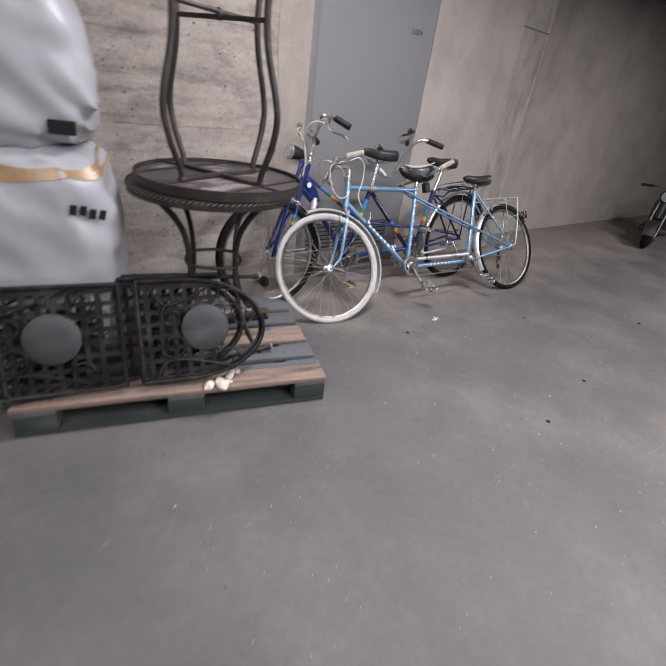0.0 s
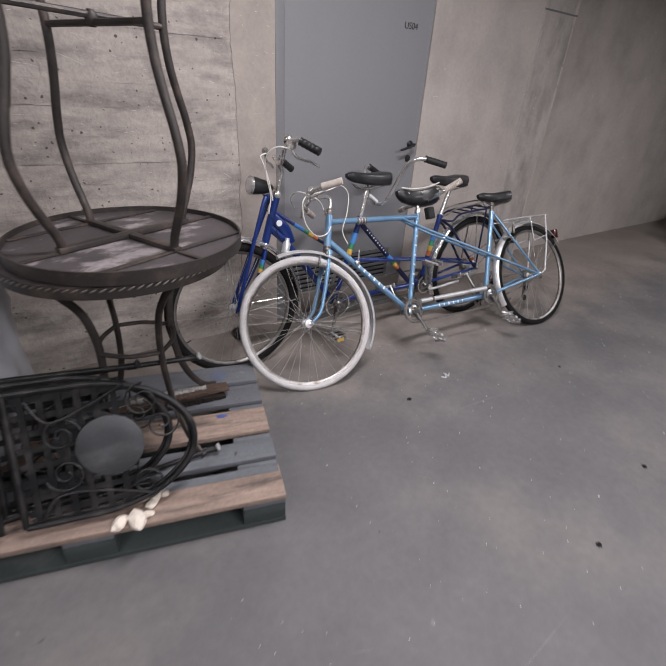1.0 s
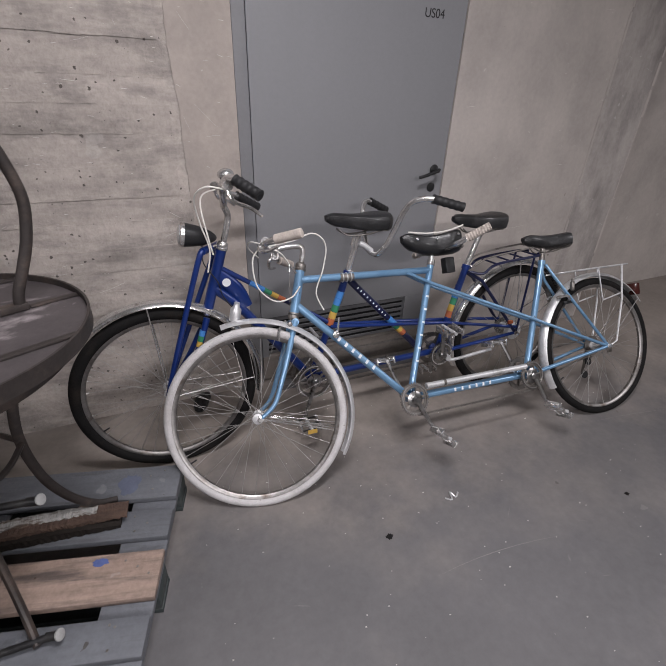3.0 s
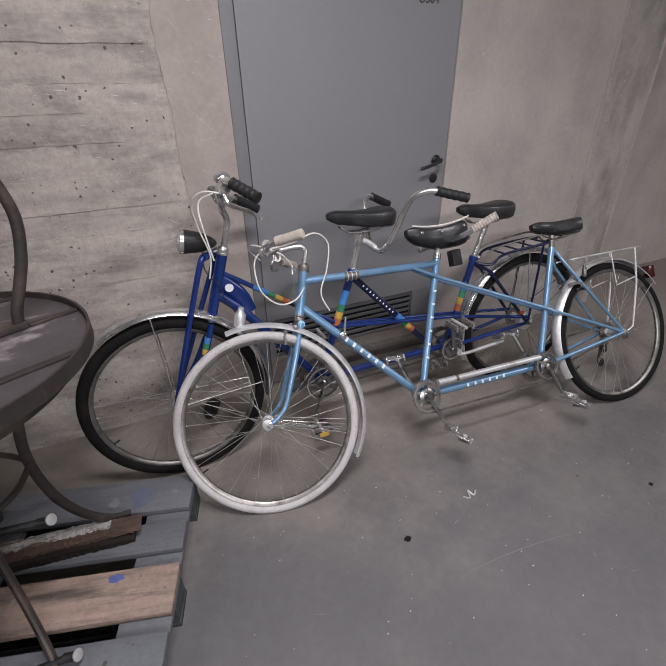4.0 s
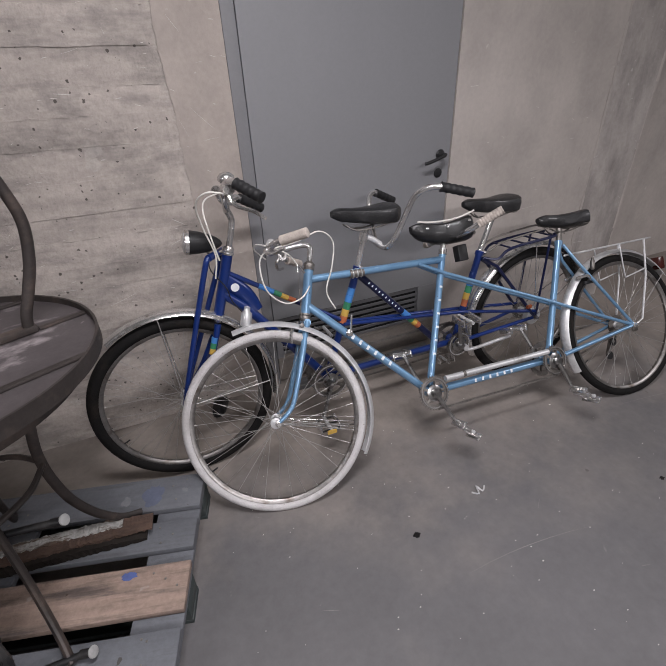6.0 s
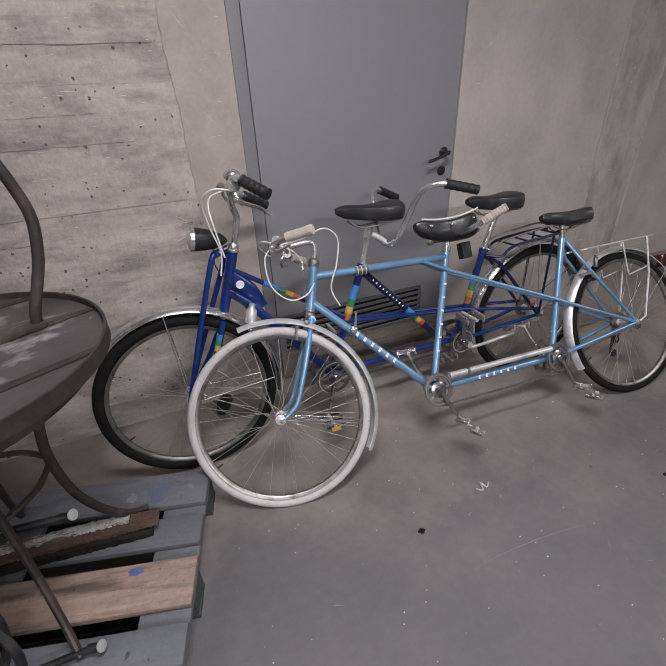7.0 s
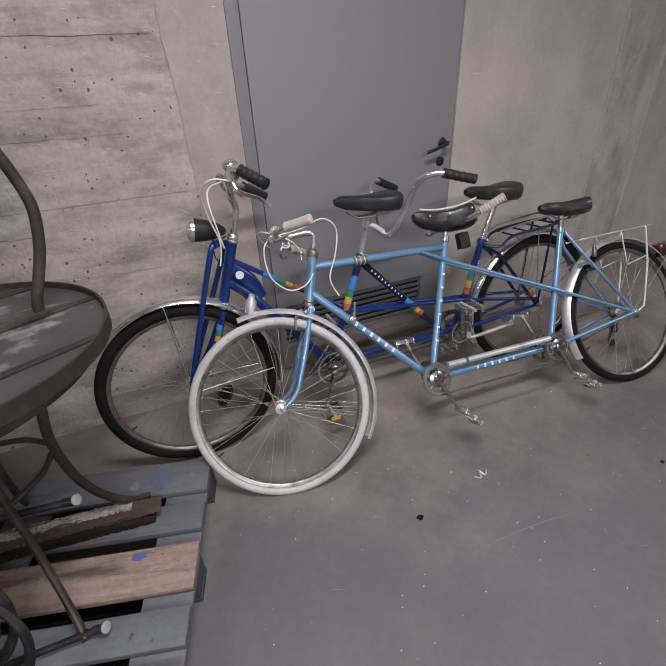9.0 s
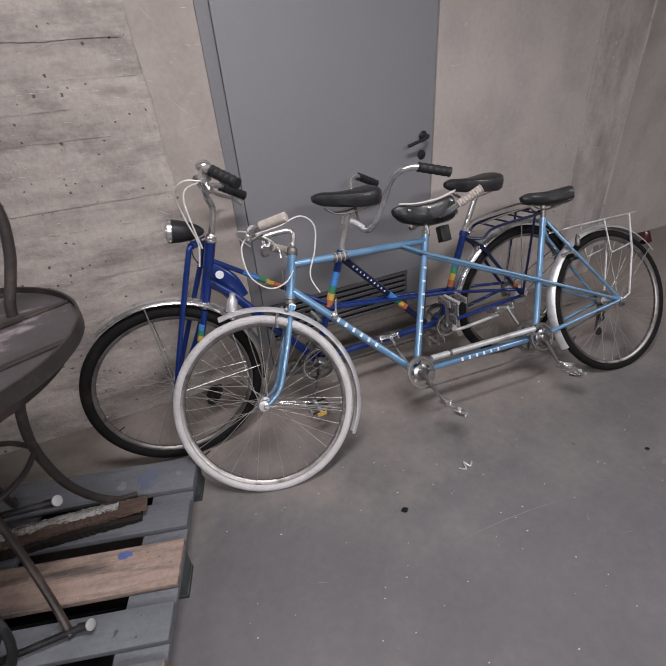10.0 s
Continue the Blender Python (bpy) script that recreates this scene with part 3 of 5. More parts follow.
HT, HB = (0.240, 0.850), (0.192, 0.695)
BF, BR = (0.652, 0.281), (1.286, 0.272)
SF, SR = (0.842, 0.838), (1.462, 0.782)


def xz(p, y=0.0):
    return (p[0], y, p[1])


part("head_tube", tube([xz(HB), xz(HT)], 0.0185, 18), PALE_BLUE, A)
for name, p, q in (("headset", HT, (HT[0] + 0.010, HT[1] + 0.032)), ("headset", HB, (HB[0] - 0.010, HB[1] - 0.030))):
    d = Vector(xz(q)) - Vector(xz(p))
    part(name, turned(xz(p), d, [(0, 0.021), (0.006, 0.023), (0.010, 0.020), (0.018, 0.022), (0.024, 0.021), (0.030, 0.015)], 18), STEEL, A)
TT0 = (HB[0] + 0.75 * (HT[0] - HB[0]), HB[1] + 0.78 * (HT[1] - HB[1]))
DT0 = (HB[0] + 0.2 * (HT[0] - HB[0]), HB[1] + 0.2 * (HT[1] - HB[1]))
part("top_tube", tube([xz(TT0), (0.825, 0, 0.798)], 0.0145, 16), PALE_BLUE, A)
part("down_tube", tube([xz(DT0), xz(BF)], 0.0155, 16), PALE_BLUE, A)
part("seat_tube", tube([xz(BF), xz(SF)], 0.0145, 16), PALE_BLUE, A)
part("seat_tube", tube([xz(BR), xz(SR)], 0.0145, 16), PALE_BLUE, A)
part("bottom_tube", tube([xz(BF), xz(BR)], 0.0160, 16), PALE_BLUE, A)
for sd in (-1, 1):
    part("lateral_tube", tube([(0.71, sd * 0.010, 0.795), (0.83, sd * 0.020, 0.735), (1.355, sd * 0.023, 0.520), (1.40, sd * 0.030, 0.497), (HR[0], sd * 0.058, HR[1])], 0.0078, 10), PALE_BLUE, A)
    part("chain_stay", tube([(BR[0], sd * 0.022, BR[1]), (HR[0], sd * 0.060, HR[1])], (0.0105, 0.0075), 12), PALE_BLUE, A)
    part("seat_stay", tube([(SR[0] + 0.004, sd * 0.016, SR[1] - 0.02), (1.50, sd * 0.034, 0.69), (HR[0], sd * 0.060, HR[1])], 0.0072, 10), PALE_BLUE, A)
    part("dropout", boxed(HR[0] - 0.016, sd * 0.062 - 0.0025, HR[1] - 0.03, HR[0] + 0.016, sd * 0.062 + 0.0025, HR[1] + 0.02, 0.002), STEEL, A)
    part("fork_blade", tube([(HB[0] - 0.008, sd * 0.030, HB[1] - 0.03), (HB[0] - 0.055, sd * 0.042, HB[1] - 0.145), (HB[0] - 0.098, sd * 0.046, HB[1] - 0.245), (0.055, sd * 0.048, 0.375), (HF[0], sd * 0.050, HF[1])], (0.0130, 0.0072), 12, 5), PALE_BLUE, A)
    part("axle_nut", turned((HF[0], sd * 0.050, HF[1]), (0, sd, 0), [(0, 0.013), (0.004, 0.013), (0.005, 0.009), (0.016, 0.008)], 6), CHROME, A)
    part("axle_nut", turned((HR[0], sd * 0.064, HR[1]), (0, sd, 0), [(0, 0.013), (0.004, 0.013), (0.005, 0.009), (0.018, 0.007)], 6), CHROME, A)
part("fork_crown", tube([(HB[0] - 0.008, -0.038, HB[1] - 0.034), (HB[0] - 0.008, 0.038, HB[1] - 0.034)], 0.0135, 12), PALE_BLUE, A)
part("fork_bolt", turned((HB[0] - 0.035, -0.045, HB[1] - 0.040), (0, -1, 0), [(0, 0.009), (0.01, 0.009), (0.012, 0.004)], 6), STEEL, A, "rusty brake bolt")
for c in (BF, BR):
    part("bottom_bracket", turned((c[0], -0.036, c[1]), (0, 1, 0), [(0, 0.021), (0.072, 0.021)], 18), PALE_BLUE, A)
part("chain_guard", tube([(0.715, -0.040, 0.325), (1.255, -0.040, 0.318)], 0.0125, 12), ALU, A, "silver tube guard over the upper chain")
part("guard_clip", tube([(0.80, -0.040, 0.325), (0.812, -0.040, 0.325)], 0.0140, 12), STEEL, A)
crankset(A, *BF, -0.044, 294, 0.165, 0.064, 34, CHROME, 48)
crankset(A, *BR, -0.044, 289, 0.165, 0.062, 34, CHROME, 42)
crankset(A, *BF, 0.044, 108, 0.165, 0.0, 0, CHROME, 0)
crankset(A, *BR, 0.044, 112, 0.165, 0.072, 40, STEEL, 0)
chain_run(A, (BF[0] + 0.01, BF[1] - 0.068), (BR[0] + 0.01, BR[1] - 0.066), -0.040)
chain_run(A, (BR[0], BR[1] + 0.074), (HR[0], HR[1] + 0.036), 0.048)
chain_run(A, (BR[0], BR[1] - 0.074), (HR[0], HR[1] - 0.050), 0.048)
bm = bmesh.new()
for k, r in enumerate((0.030, 0.035, 0.040, 0.046)):
    ring(bm, (HR[0], 0.048 - 0.006 * k, HR[1]), r, [(0.003, -0.001), (0.003, 0.001), (-r + 0.012, 0.001), (-r + 0.012, -0.001)], 28)
part("sprocket", bm, STEEL, A, "stacked steel sprockets")
part("derailleur", tube([(HR[0] - 0.01, 0.055, HR[1] - 0.02), (HR[0] - 0.015, 0.066, HR[1] - 0.075), (HR[0] - 0.05, 0.060, HR[1] - 0.135)], 0.011, 8, 3, 0.6), STEEL, A)
for p in ((HR[0] - 0.018, HR[1] - 0.080), (HR[0] - 0.052, HR[1] - 0.140)):
    part("jockey_wheel", turned((p[0], 0.045, p[1]), (0, 1, 0), [(0, 0.020), (0.006, 0.020)], 14), BLACK, A)
chain_run(A, (HR[0] - 0.07, HR[1] - 0.130), (HR[0] + 0.01, HR[1] - 0.058), 0.048)
# seat posts, saddles
part("seat_post", tube([xz(SF), (0.853, 0, 0.885)], 0.0125, 12), CHROME, A)
part("seat_clamp", turned(xz(SF, 0), (0.3, 0, 1), [(-0.022, 0.0175), (0.0, 0.0175), (0.002, 0.013)], 14), CHROME, A)
part("seat_post", tube([xz(SR), (1.475, 0, 0.836)], 0.0130, 12), STEEL, A, "rusty seat post")
part("seat_clamp", turned(xz(SR, 0), (0.3, 0, 1), [(-0.020, 0.0175), (0.0, 0.0175), (0.002, 0.013)], 14), PALE_BLUE, A)
sad = saddle(A, 0.708, 0.985, 0.955, 0.185, LEATHER, "sagging black vinyl saddle cover with studs", -0.01, 0.0, 0.014, 1.35)
part("cover_piping", tube([(0.725, -0.035, 0.957), (0.80, -0.045, 0.945), (0.88, -0.075, 0.943), (0.95, -0.090, 0.957), (0.982, -0.06, 0.966)], 0.0035, 6, 6), CABLE, sad)
for q in ((0.76, -0.044, 0.925), (0.84, -0.066, 0.918), (0.93, -0.092, 0.925)):
    part("stud", turned(q, (0, -1, 0.2), [(0, 0.006), (0.003, 0.005), (0.004, 0.002)], 10), CHROME, sad)
part("strap", tube([(0.93, -0.05, 0.90), (0.965, -0.06, 0.875), (0.985, -0.04, 0.89), (0.975, -0.02, 0.91)], 0.006, 8, 5, 0.4), STEEL, sad, "cracked leather strap and rusty buckle")
saddle(A, 1.372, 1.646, 0.899, 0.150, LEATHER, "black moulded saddle", -0.012, 0.012)
part("seat_reflector", boxed(0.885, -0.045, 0.775, 0.930, -0.005, 0.840, 0.004), BLACK, A, "black box behind the seat post").matrix_basis = pose(0, 0, 0)
# stoker bar on the front seat post
part("stoker_stem", tube([(0.848, 0, 0.868), (0.875, 0, 0.872), (0.905, 0, 0.880)], 0.011, 10, 4), CHROME, A)
part("stoker_bar", tube([(0.955, -0.235, 0.915), (0.905, -0.19, 0.893), (0.880, -0.15, 0.880), (0.885, -0.06, 0.876), (0.885, 0.06, 0.878), (0.880, 0.15, 0.884), (0.905, 0.215, 0.891)], 0.0105, 12, 6), CHROME, A)
grip(A, (0.898, -0.184, 0.890), (0.966, -0.246, 0.920), 0.0160, TAPE, "grip wound with grey tape", 9)
grip(A, (0.886, 0.17, 0.886), (0.915, 0.245, 0.892), 0.0150, TAPE, "grip wound with grey tape", 5)
# front bar, levers and cables
part("stem", tube([(0.249, 0, 0.878), (0.262, 0, 0.925), (0.255, 0, 0.940), (0.225, 0, 0.945), (0.140, 0, 0.938)], 0.0112, 12, 5), CHROME, A, "chromed quill stem")
part("handlebar", tube([(0.185, -0.258, 0.940), (0.120, -0.21, 0.940), (0.088, -0.15, 0.936), (0.108, -0.06, 0.934), (0.140, 0.0, 0.937), (0.162, 0.06, 0.934), (0.178, 0.13, 0.928), (0.215, 0.19, 0.918), (0.265, 0.235, 0.907)], 0.0110, 12, 6), CHROME, A)
grip(A, (0.112, -0.20, 0.939), (0.188, -0.262, 0.942), 0.0165, TAPE, "perished pale rubber grip")
grip(A, (0.205, 0.178, 0.920), (0.272, 0.242, 0.905), 0.0165, TAPE, "perished pale rubber grip")
for sd, bx, bz in ((-1, 0.092, 0.946), (1, 0.172, 0.930)):
    part("brake_lever", tube([(bx, sd * 0.125, bz), (bx - 0.025, sd * 0.12, bz - 0.020), (bx - 0.015, sd * 0.17, bz - 0.040), (bx + 0.020, sd * 0.225, bz - 0.035)], (0.0085, 0.005), 8, 5), CHROME, A)
    part("lever_clamp", turned((bx, sd * 0.105, bz), (0, sd, 0), [(0, 0.017), (0.022, 0.017)], 12), CHROME, A)
for pts in ([(0.072, -0.12, 0.930), (0.040, -0.11, 0.890), (0.048, -0.09, 0.800), (0.110, -0.06, 0.745), (0.180, -0.04, 0.752), (0.225, -0.022, 0.790)],
            [(0.072, -0.12, 0.928), (0.18, -0.13, 0.940), (0.280, -0.10, 0.968), (0.335, -0.07, 0.930), (0.320, -0.05, 0.845), (0.285, -0.03, 0.760), (0.310, -0.02, 0.690)],
            [(0.105, 0.12, 0.930), (0.055, 0.04, 0.960), (0.060, -0.06, 0.960), (0.150, -0.07, 0.915), (0.190, -0.04, 0.870)]):
    part("brake_cable", tube(pts, 0.0028, 8, 8), CABLE, A, "white brake cable")
part("cable_hanger", tube([(0.215, -0.028, 0.840), (0.190, -0.040, 0.872), (0.186, -0.040, 0.845)], 0.0035, 8, 4), CHROME, A)
part("bare_cable", tube([(0.186, -0.040, 0.850), (0.160, -0.045, 0.655)], 0.0009, 5), STEEL, A)
part("brake_caliper", tube([(0.150, -0.020, 0.668), (0.115, -0.040, 0.640), (0.108, -0.038, 0.600)], 0.006, 8, 4), CHROME, A)
part("brake_pad", boxed(0.125, -0.030, 0.592, 0.160, -0.018, 0.606, 0.002), BLACK, A)
part("gear_lever", tube([(0.352, -0.020, 0.592), (0.358, -0.030, 0.625), (0.366, -0.032, 0.655)], (0.0055, 0.0035), 8, 3), CHROME, A)
part("lever_band", turned((0.345, -0.021, 0.590), (0, -1, 0), [(0, 0.014), (0.008, 0.014), (0.012, 0.008)], 14), CHROME, A)
part("tube_clip", tube([(0.402, 0, 0.8085), (0.462, 0, 0.806)], 0.0165, 14), STEEL, A, "wire lashing round the top tube")
for x in (0.414, 0.432, 0.450):
    part("lashing_wire", rings((0, 0, 0), 0.0175, round_profile(0.0022, 6), 18), ALU, A).matrix_basis = pose(x, 0, 0.807) @ pose(0, 0, 0, 0, 0, 90)
# mudguard stays, front and rear
for sd in (-1, 1):
    for (cx, cz), a, RR in ((HF, -20, 0.352), (HF, -16, 0.352), (HR, 35, 0.35)):
        part("guard_stay", tube([(cx, sd * 0.052, cz), (cx + RR * math.cos(radians(a)), sd * 0.027, cz + RR * math.sin(radians(a)))], 0.0021, 6), CHROME, A)
# rear carrier
for sd in (-1, 1):
    part("carrier_rail", tube([(1.520, sd * 0.035, 0.712), (1.58, sd * 0.062, 0.714), (1.925, sd * 0.064, 0.716), (1.935, sd * 0.05, 0.716)], 0.0042, 8, 3), ALU, A)
    part("carrier_leg", tube([(1.905, sd * 0.066, 0.716), (1.880, sd * 0.068, 0.55), (1.815, sd * 0.068, 0.355), (HR[0], sd * 0.066, HR[1])], 0.0048, 8), ALU, A)
    part("carrier_loop", tube([(1.745, sd * 0.066, 0.714), (1.748, sd * 0.068, 0.575), (1.752, sd * 0.068, 0.560), (1.875, sd * 0.068, 0.580)], 0.0036, 8), ALU, A)
for x in (1.60, 1.70, 1.80, 1.925):
    part("carrier_bar", tube([(x, -0.062, 0.715), (x, 0.062, 0.715)], 0.0036, 8), ALU, A)
part("tail_light", boxed(2.045, -0.022, 0.555, 2.085, 0.022, 0.615, 0.006), LENS_RED, A, "dark red tail light").matrix_basis = pose(0, 0, 0)
for sd in (-1, 1):
    part("rear_brake", tube([(1.50, sd * 0.03, 0.600), (1.545, sd * 0.045, 0.605), (1.575, sd * 0.035, 0.585)], 0.0075, 8, 4), CHROME, A)
    part("cantilever_pad", boxed(1.545, sd * 0.022 - 0.006, 0.565, 1.600, sd * 0.022 + 0.006, 0.580, 0.002), BLACK, A)
part("dynamo", turned((1.585, -0.045, 0.625), (0.2, 0, 1), [(0, 0.006), (0.005, 0.010), (0.040, 0.010), (0.045, 0.006), (0.055, 0.007)], 12), STEEL, A)
lettering(A, (DT0[0], DT0[1]), BF, 0, 0.0155, 6, 0.019, 0.32)
lettering(A, BF, SF, 0, 0.0145, 6, 0.014, 0.22)
lettering(A, BF, BR, 0, 0.0160, 6, 0.017, 0.32)

# The dark blue tandem stands behind it against the wall
B = empty("tandem_bicycle", pose(0.0, -0.413, 0, -5.7, 0, -2.0))
tagged(B, "dark blue tandem bicycle with rainbow bands against the door", "bicycle", group="tandems by the door")
HF, HR, R = (-0.271, 0.338), (1.385, 0.334), 0.340
spoke_wheel(B, *HF, R, RUBBER, "dusty black tyre", 0.0225)
spoke_wheel(B, *HR, R - 0.007, RUBBER, "dusty black tyre", 0.0215)
mudguard(B, *HF, 0.363, -15, 125, CHROME, "tarnished chrome mudguard", 0.030)
mudguard(B, *HR, 0.358, 20, 205, CHROME, "tarnished chrome mudguard", 0.030)
HT, HB = (-0.016, 0.868), (-0.086, 0.655)
BF, BR = (0.312, 0.272), (0.962, 0.282)
SF, SR = (0.482, 0.735), (1.078, 0.700)
part("head_tube", tube([xz(HB), xz(HT)], 0.0190, 18), DEEP_BLUE, B)
for p, dz in ((HT, 1), (HB, -1)):
    part("headset", turned(xz(p), (0.3 * dz, 0, dz), [(0, 0.0215), (0.006, 0.023), (0.010, 0.020), (0.020, 0.021), (0.030, 0.015)], 18), CHROME, B)
bm = bmesh.new()
rod(bm, [(-0.050, 0, 0.785), (0.02, 0, 0.715), (0.05, 0, 0.64)], 0.030, 12, 4, 0.45)
part("head_gusset", bm, DEEP_BLUE, B, "blue gusset plate with a round maker's badge")
part("badge", turned((-0.012, -0.0150, 0.748), (0, -1, 0), [(0, 0.0155), (0.0015, 0.0155)], 20), WHITE, B)
part("down_tube", tube([(-0.065, 0, 0.735), (0.02, 0, 0.655), xz(BF)], 0.0180, 16), DEEP_BLUE, B)
part("mixte_tube", tube([(-0.040, 0, 0.810), (0.395, 0, 0.520)], 0.0095, 12), DEEP_BLUE, B)
part("seat_tube", tube([xz(BF), xz(SF)], 0.0150, 16), DEEP_BLUE, B)
part("seat_tube", tube([xz(BR), xz(SR)], 0.0150, 16), DEEP_BLUE, B)
part("diagonal_tube", tube([(0.470, 0, 0.715), (0.865, 0, 0.305)], 0.0150, 16), NAVY, B)
part("bottom_tube", tube([xz(BF), xz(BR)], 0.0150, 16), DEEP_BLUE, B)
for sd in (-1, 1):
    part("lateral_tube", tube([(0.398, sd * 0.014, 0.505), (0.985, sd * 0.022, 0.435), (HR[0], sd * 0.060, HR[1] + 0.03)], 0.0080, 10), DEEP_BLUE, B)
    part("chain_stay", tube([(BR[0], sd * 0.022, BR[1]), (HR[0], sd * 0.062, HR[1])], (0.0105, 0.008), 12), DEEP_BLUE, B)
    part("seat_stay", tube([(SR[0], sd * 0.017, SR[1] - 0.03), (1.15, sd * 0.034, 0.625), (HR[0], sd * 0.062, HR[1])], 0.0080, 10), NAVY, B)
    fx = -0.034 if sd < 0 else 0.030
    part("fork_blade", tube([(HT[0] - 0.036 + fx, sd * 0.044, HT[1] + 0.006), (HT[0] - 0.058 + fx, sd * 0.048, HT[1] - 0.035), (-0.208 + fx * 0.5, sd * 0.055, 0.50), (HF[0] + fx * 0.2, sd * 0.057, HF[1])], (0.0105, 0.0095), 12, 4), DEEP_BLUE, B, "straight outer fork blade")
    part("inner_blade", tube([(HB[0] - 0.012, sd * 0.026, HB[1] - 0.03), (-0.135, sd * 0.040, 0.53), (-0.20, sd * 0.046, 0.42), (HF[0], sd * 0.048, HF[1])], (0.0125, 0.008), 12, 4), DEEP_BLUE, B)
    part("axle_nut", turned((HF[0], sd * 0.062, HF[1]), (0, sd, 0), [(0, 0.013), (0.004, 0.013), (0.005, 0.009), (0.016, 0.008)], 6), CHROME, B)
    part("axle_nut", turned((HR[0], sd * 0.066, HR[1]), (0, sd, 0), [(0, 0.013), (0.004, 0.013), (0.005, 0.009), (0.018, 0.007)], 6), CHROME, B)
    for (cx, cz), a, RR in ((HF, 94, 0.352), (HF, 1, 0.330), (HR, 92, 0.352), (HR, 30, 0.352)):
        part("guard_stay", tube([(cx, sd * 0.060, cz), (cx + RR * math.cos(radians(a)), sd * 0.031, cz + RR * math.sin(radians(a)))], 0.0027, 8), CHROME, B)
part("fork_cap", tube([(HT[0] - 0.070, -0.046, HT[1] + 0.008), (HT[0] - 0.006, 0.046, HT[1] + 0.008)], 0.0125, 12), DEEP_BLUE, B)
for c in (BF, BR):
    part("bottom_bracket", turned((c[0], -0.036, c[1]), (0, 1, 0), [(0, 0.022), (0.072, 0.022)], 18), DEEP_BLUE, B)
crankset(B, *BF, -0.044, 250, 0.165, 0.078, 44, BLACK, 0)
crankset(B, *BR, -0.044, 100, 0.165, 0.058, 32, STEEL, 0)
crankset(B, *BF, 0.044, 70, 0.165, 0.078, 44, STEEL, 0)
crankset(B, *BR, 0.044, 280, 0.165, 0.078, 44, STEEL, 0)
part("pedal_reflector", boxed(0.235, -0.175, 0.105, 0.275, -0.170, 0.122), YELLOW, B, "yellow pedal reflector").matrix_basis = pose(0, 0, 0)
chain_run(B, (BF[0], BF[1] - 0.080), (BR[0], BR[1] - 0.080), 0.040)
chain_run(B, (BF[0], BF[1] + 0.080), (BR[0], BR[1] + 0.080), 0.040)
bm = bmesh.new()
for k, r in enumerate((0.030, 0.036, 0.042)):
    ring(bm, (HR[0], 0.050 - 0.006 * k, HR[1]), r, [(0.003, -0.001), (0.003, 0.001), (-r + 0.012, 0.001), (-r + 0.012, -0.001)], 28)
part("sprocket", bm, STEEL, B, "stacked steel sprockets")
part("drum_hub", turned((HR[0] - 0.0, -0.060, HR[1]), (0, 1, 0), [(0, 0.02), (0.006, 0.042), (0.03, 0.045), (0.034, 0.02)], 24), ALU, B, "dull alloy drum brake hub")
part("kickstand", tube([(0.985, -0.055, 0.262), (1.02, -0.062, 0.250), (1.24, -0.066, 0.268)], 0.0085, 10, 4), ALU, B, "folded aluminium kickstand")
part("stand_boss", turned((0.985, -0.03, 0.268), (0, -1, 0), [(0, 0.014), (0.04, 0.014)], 12), ALU, B)
for p, q in ((SF, (0.525, 0.880)), (SR, (1.135, 0.850))):
    part("seat_post", tube([xz(p), xz(q)], 0.0128, 12), CHROME, B)
    part("seat_clamp", turned(xz(p), (0.35, 0, 1), [(-0.020, 0.0185), (0.0, 0.0185), (0.002, 0.013)], 14), DEEP_BLUE, B)
    part("clamp_bolt", tube([(p[0] + 0.015, -0.026, p[1] - 0.004), (p[0] + 0.015, 0.026, p[1] - 0.004)], 0.006, 6), CHROME, B)
saddle(B, 0.385, 0.665, 0.962, 0.155, LEATHER, "scuffed black vinyl saddle", -0.015)
saddle(B, 0.975, 1.250, 0.925, 0.155, LEATHER, "scuffed black vinyl saddle", -0.012)
# stoker bar
part("stoker_stem", tube([(0.508, 0, 0.850), (0.545, 0, 0.838), (0.585, 0, 0.808)], 0.0125, 10, 4), ALU, B)
part("stem_clamp", turned((0.508, 0, 0.835), (0.3, 0, 1), [(0, 0.019), (0.034, 0.019)], 14), CHROME, B)
for pts in ([(0.588, 0, 0.800), (0.588, -0.05, 0.806), (0.600, -0.09, 0.845), (0.620, -0.12, 0.912), (0.632, -0.17, 0.995), (0.652, -0.21, 1.030), (0.700, -0.24, 1.036), (0.78, -0.264, 1.015)],
            [(0.588, 0, 0.800), (0.592, 0.05, 0.806), (0.603, 0.10, 0.845), (0.614, 0.15, 0.920), (0.630, 0.18, 0.966), (0.665, 0.205, 0.980), (0.72, 0.225, 0.955)]):
    part("stoker_bar", tube(pts, 0.0108, 12, 6), CHROME, B)
grip(B, (0.700, -0.24, 1.036), (0.808, -0.272, 1.006), 0.0165, BLACK, "black rubber grip", 5)
grip(B, (0.675, 0.208, 0.977), (0.776, 0.245, 0.930), 0.0165, BLACK, "black rubber grip", 5)
# front bar, lamp and bell
part("stem", tube([(-0.006, 0, 0.895), (0.008, 0, 0.94), (0.018, 0, 0.985), (0.006, 0, 1.02)], 0.0115, 12, 4), CHROME, B, "chromed stem")
part("handlebar", tube([(0.070, -0.255, 1.082), (0.032, -0.205, 1.115), (0.006, -0.155, 1.120), (-0.005, -0.10, 1.09), (0.003, -0.045, 1.035), (0.006, 0.0, 1.020), (0.014, 0.045, 1.035), (0.030, 0.10, 1.045), (0.076, 0.15, 1.034), (0.160, 0.198, 0.986)], 0.0110, 12, 6), CHROME, B)
grip(B, (0.022, -0.198, 1.117), (0.080, -0.264, 1.076), 0.0175, BLACK, "black rubber grip", 5)
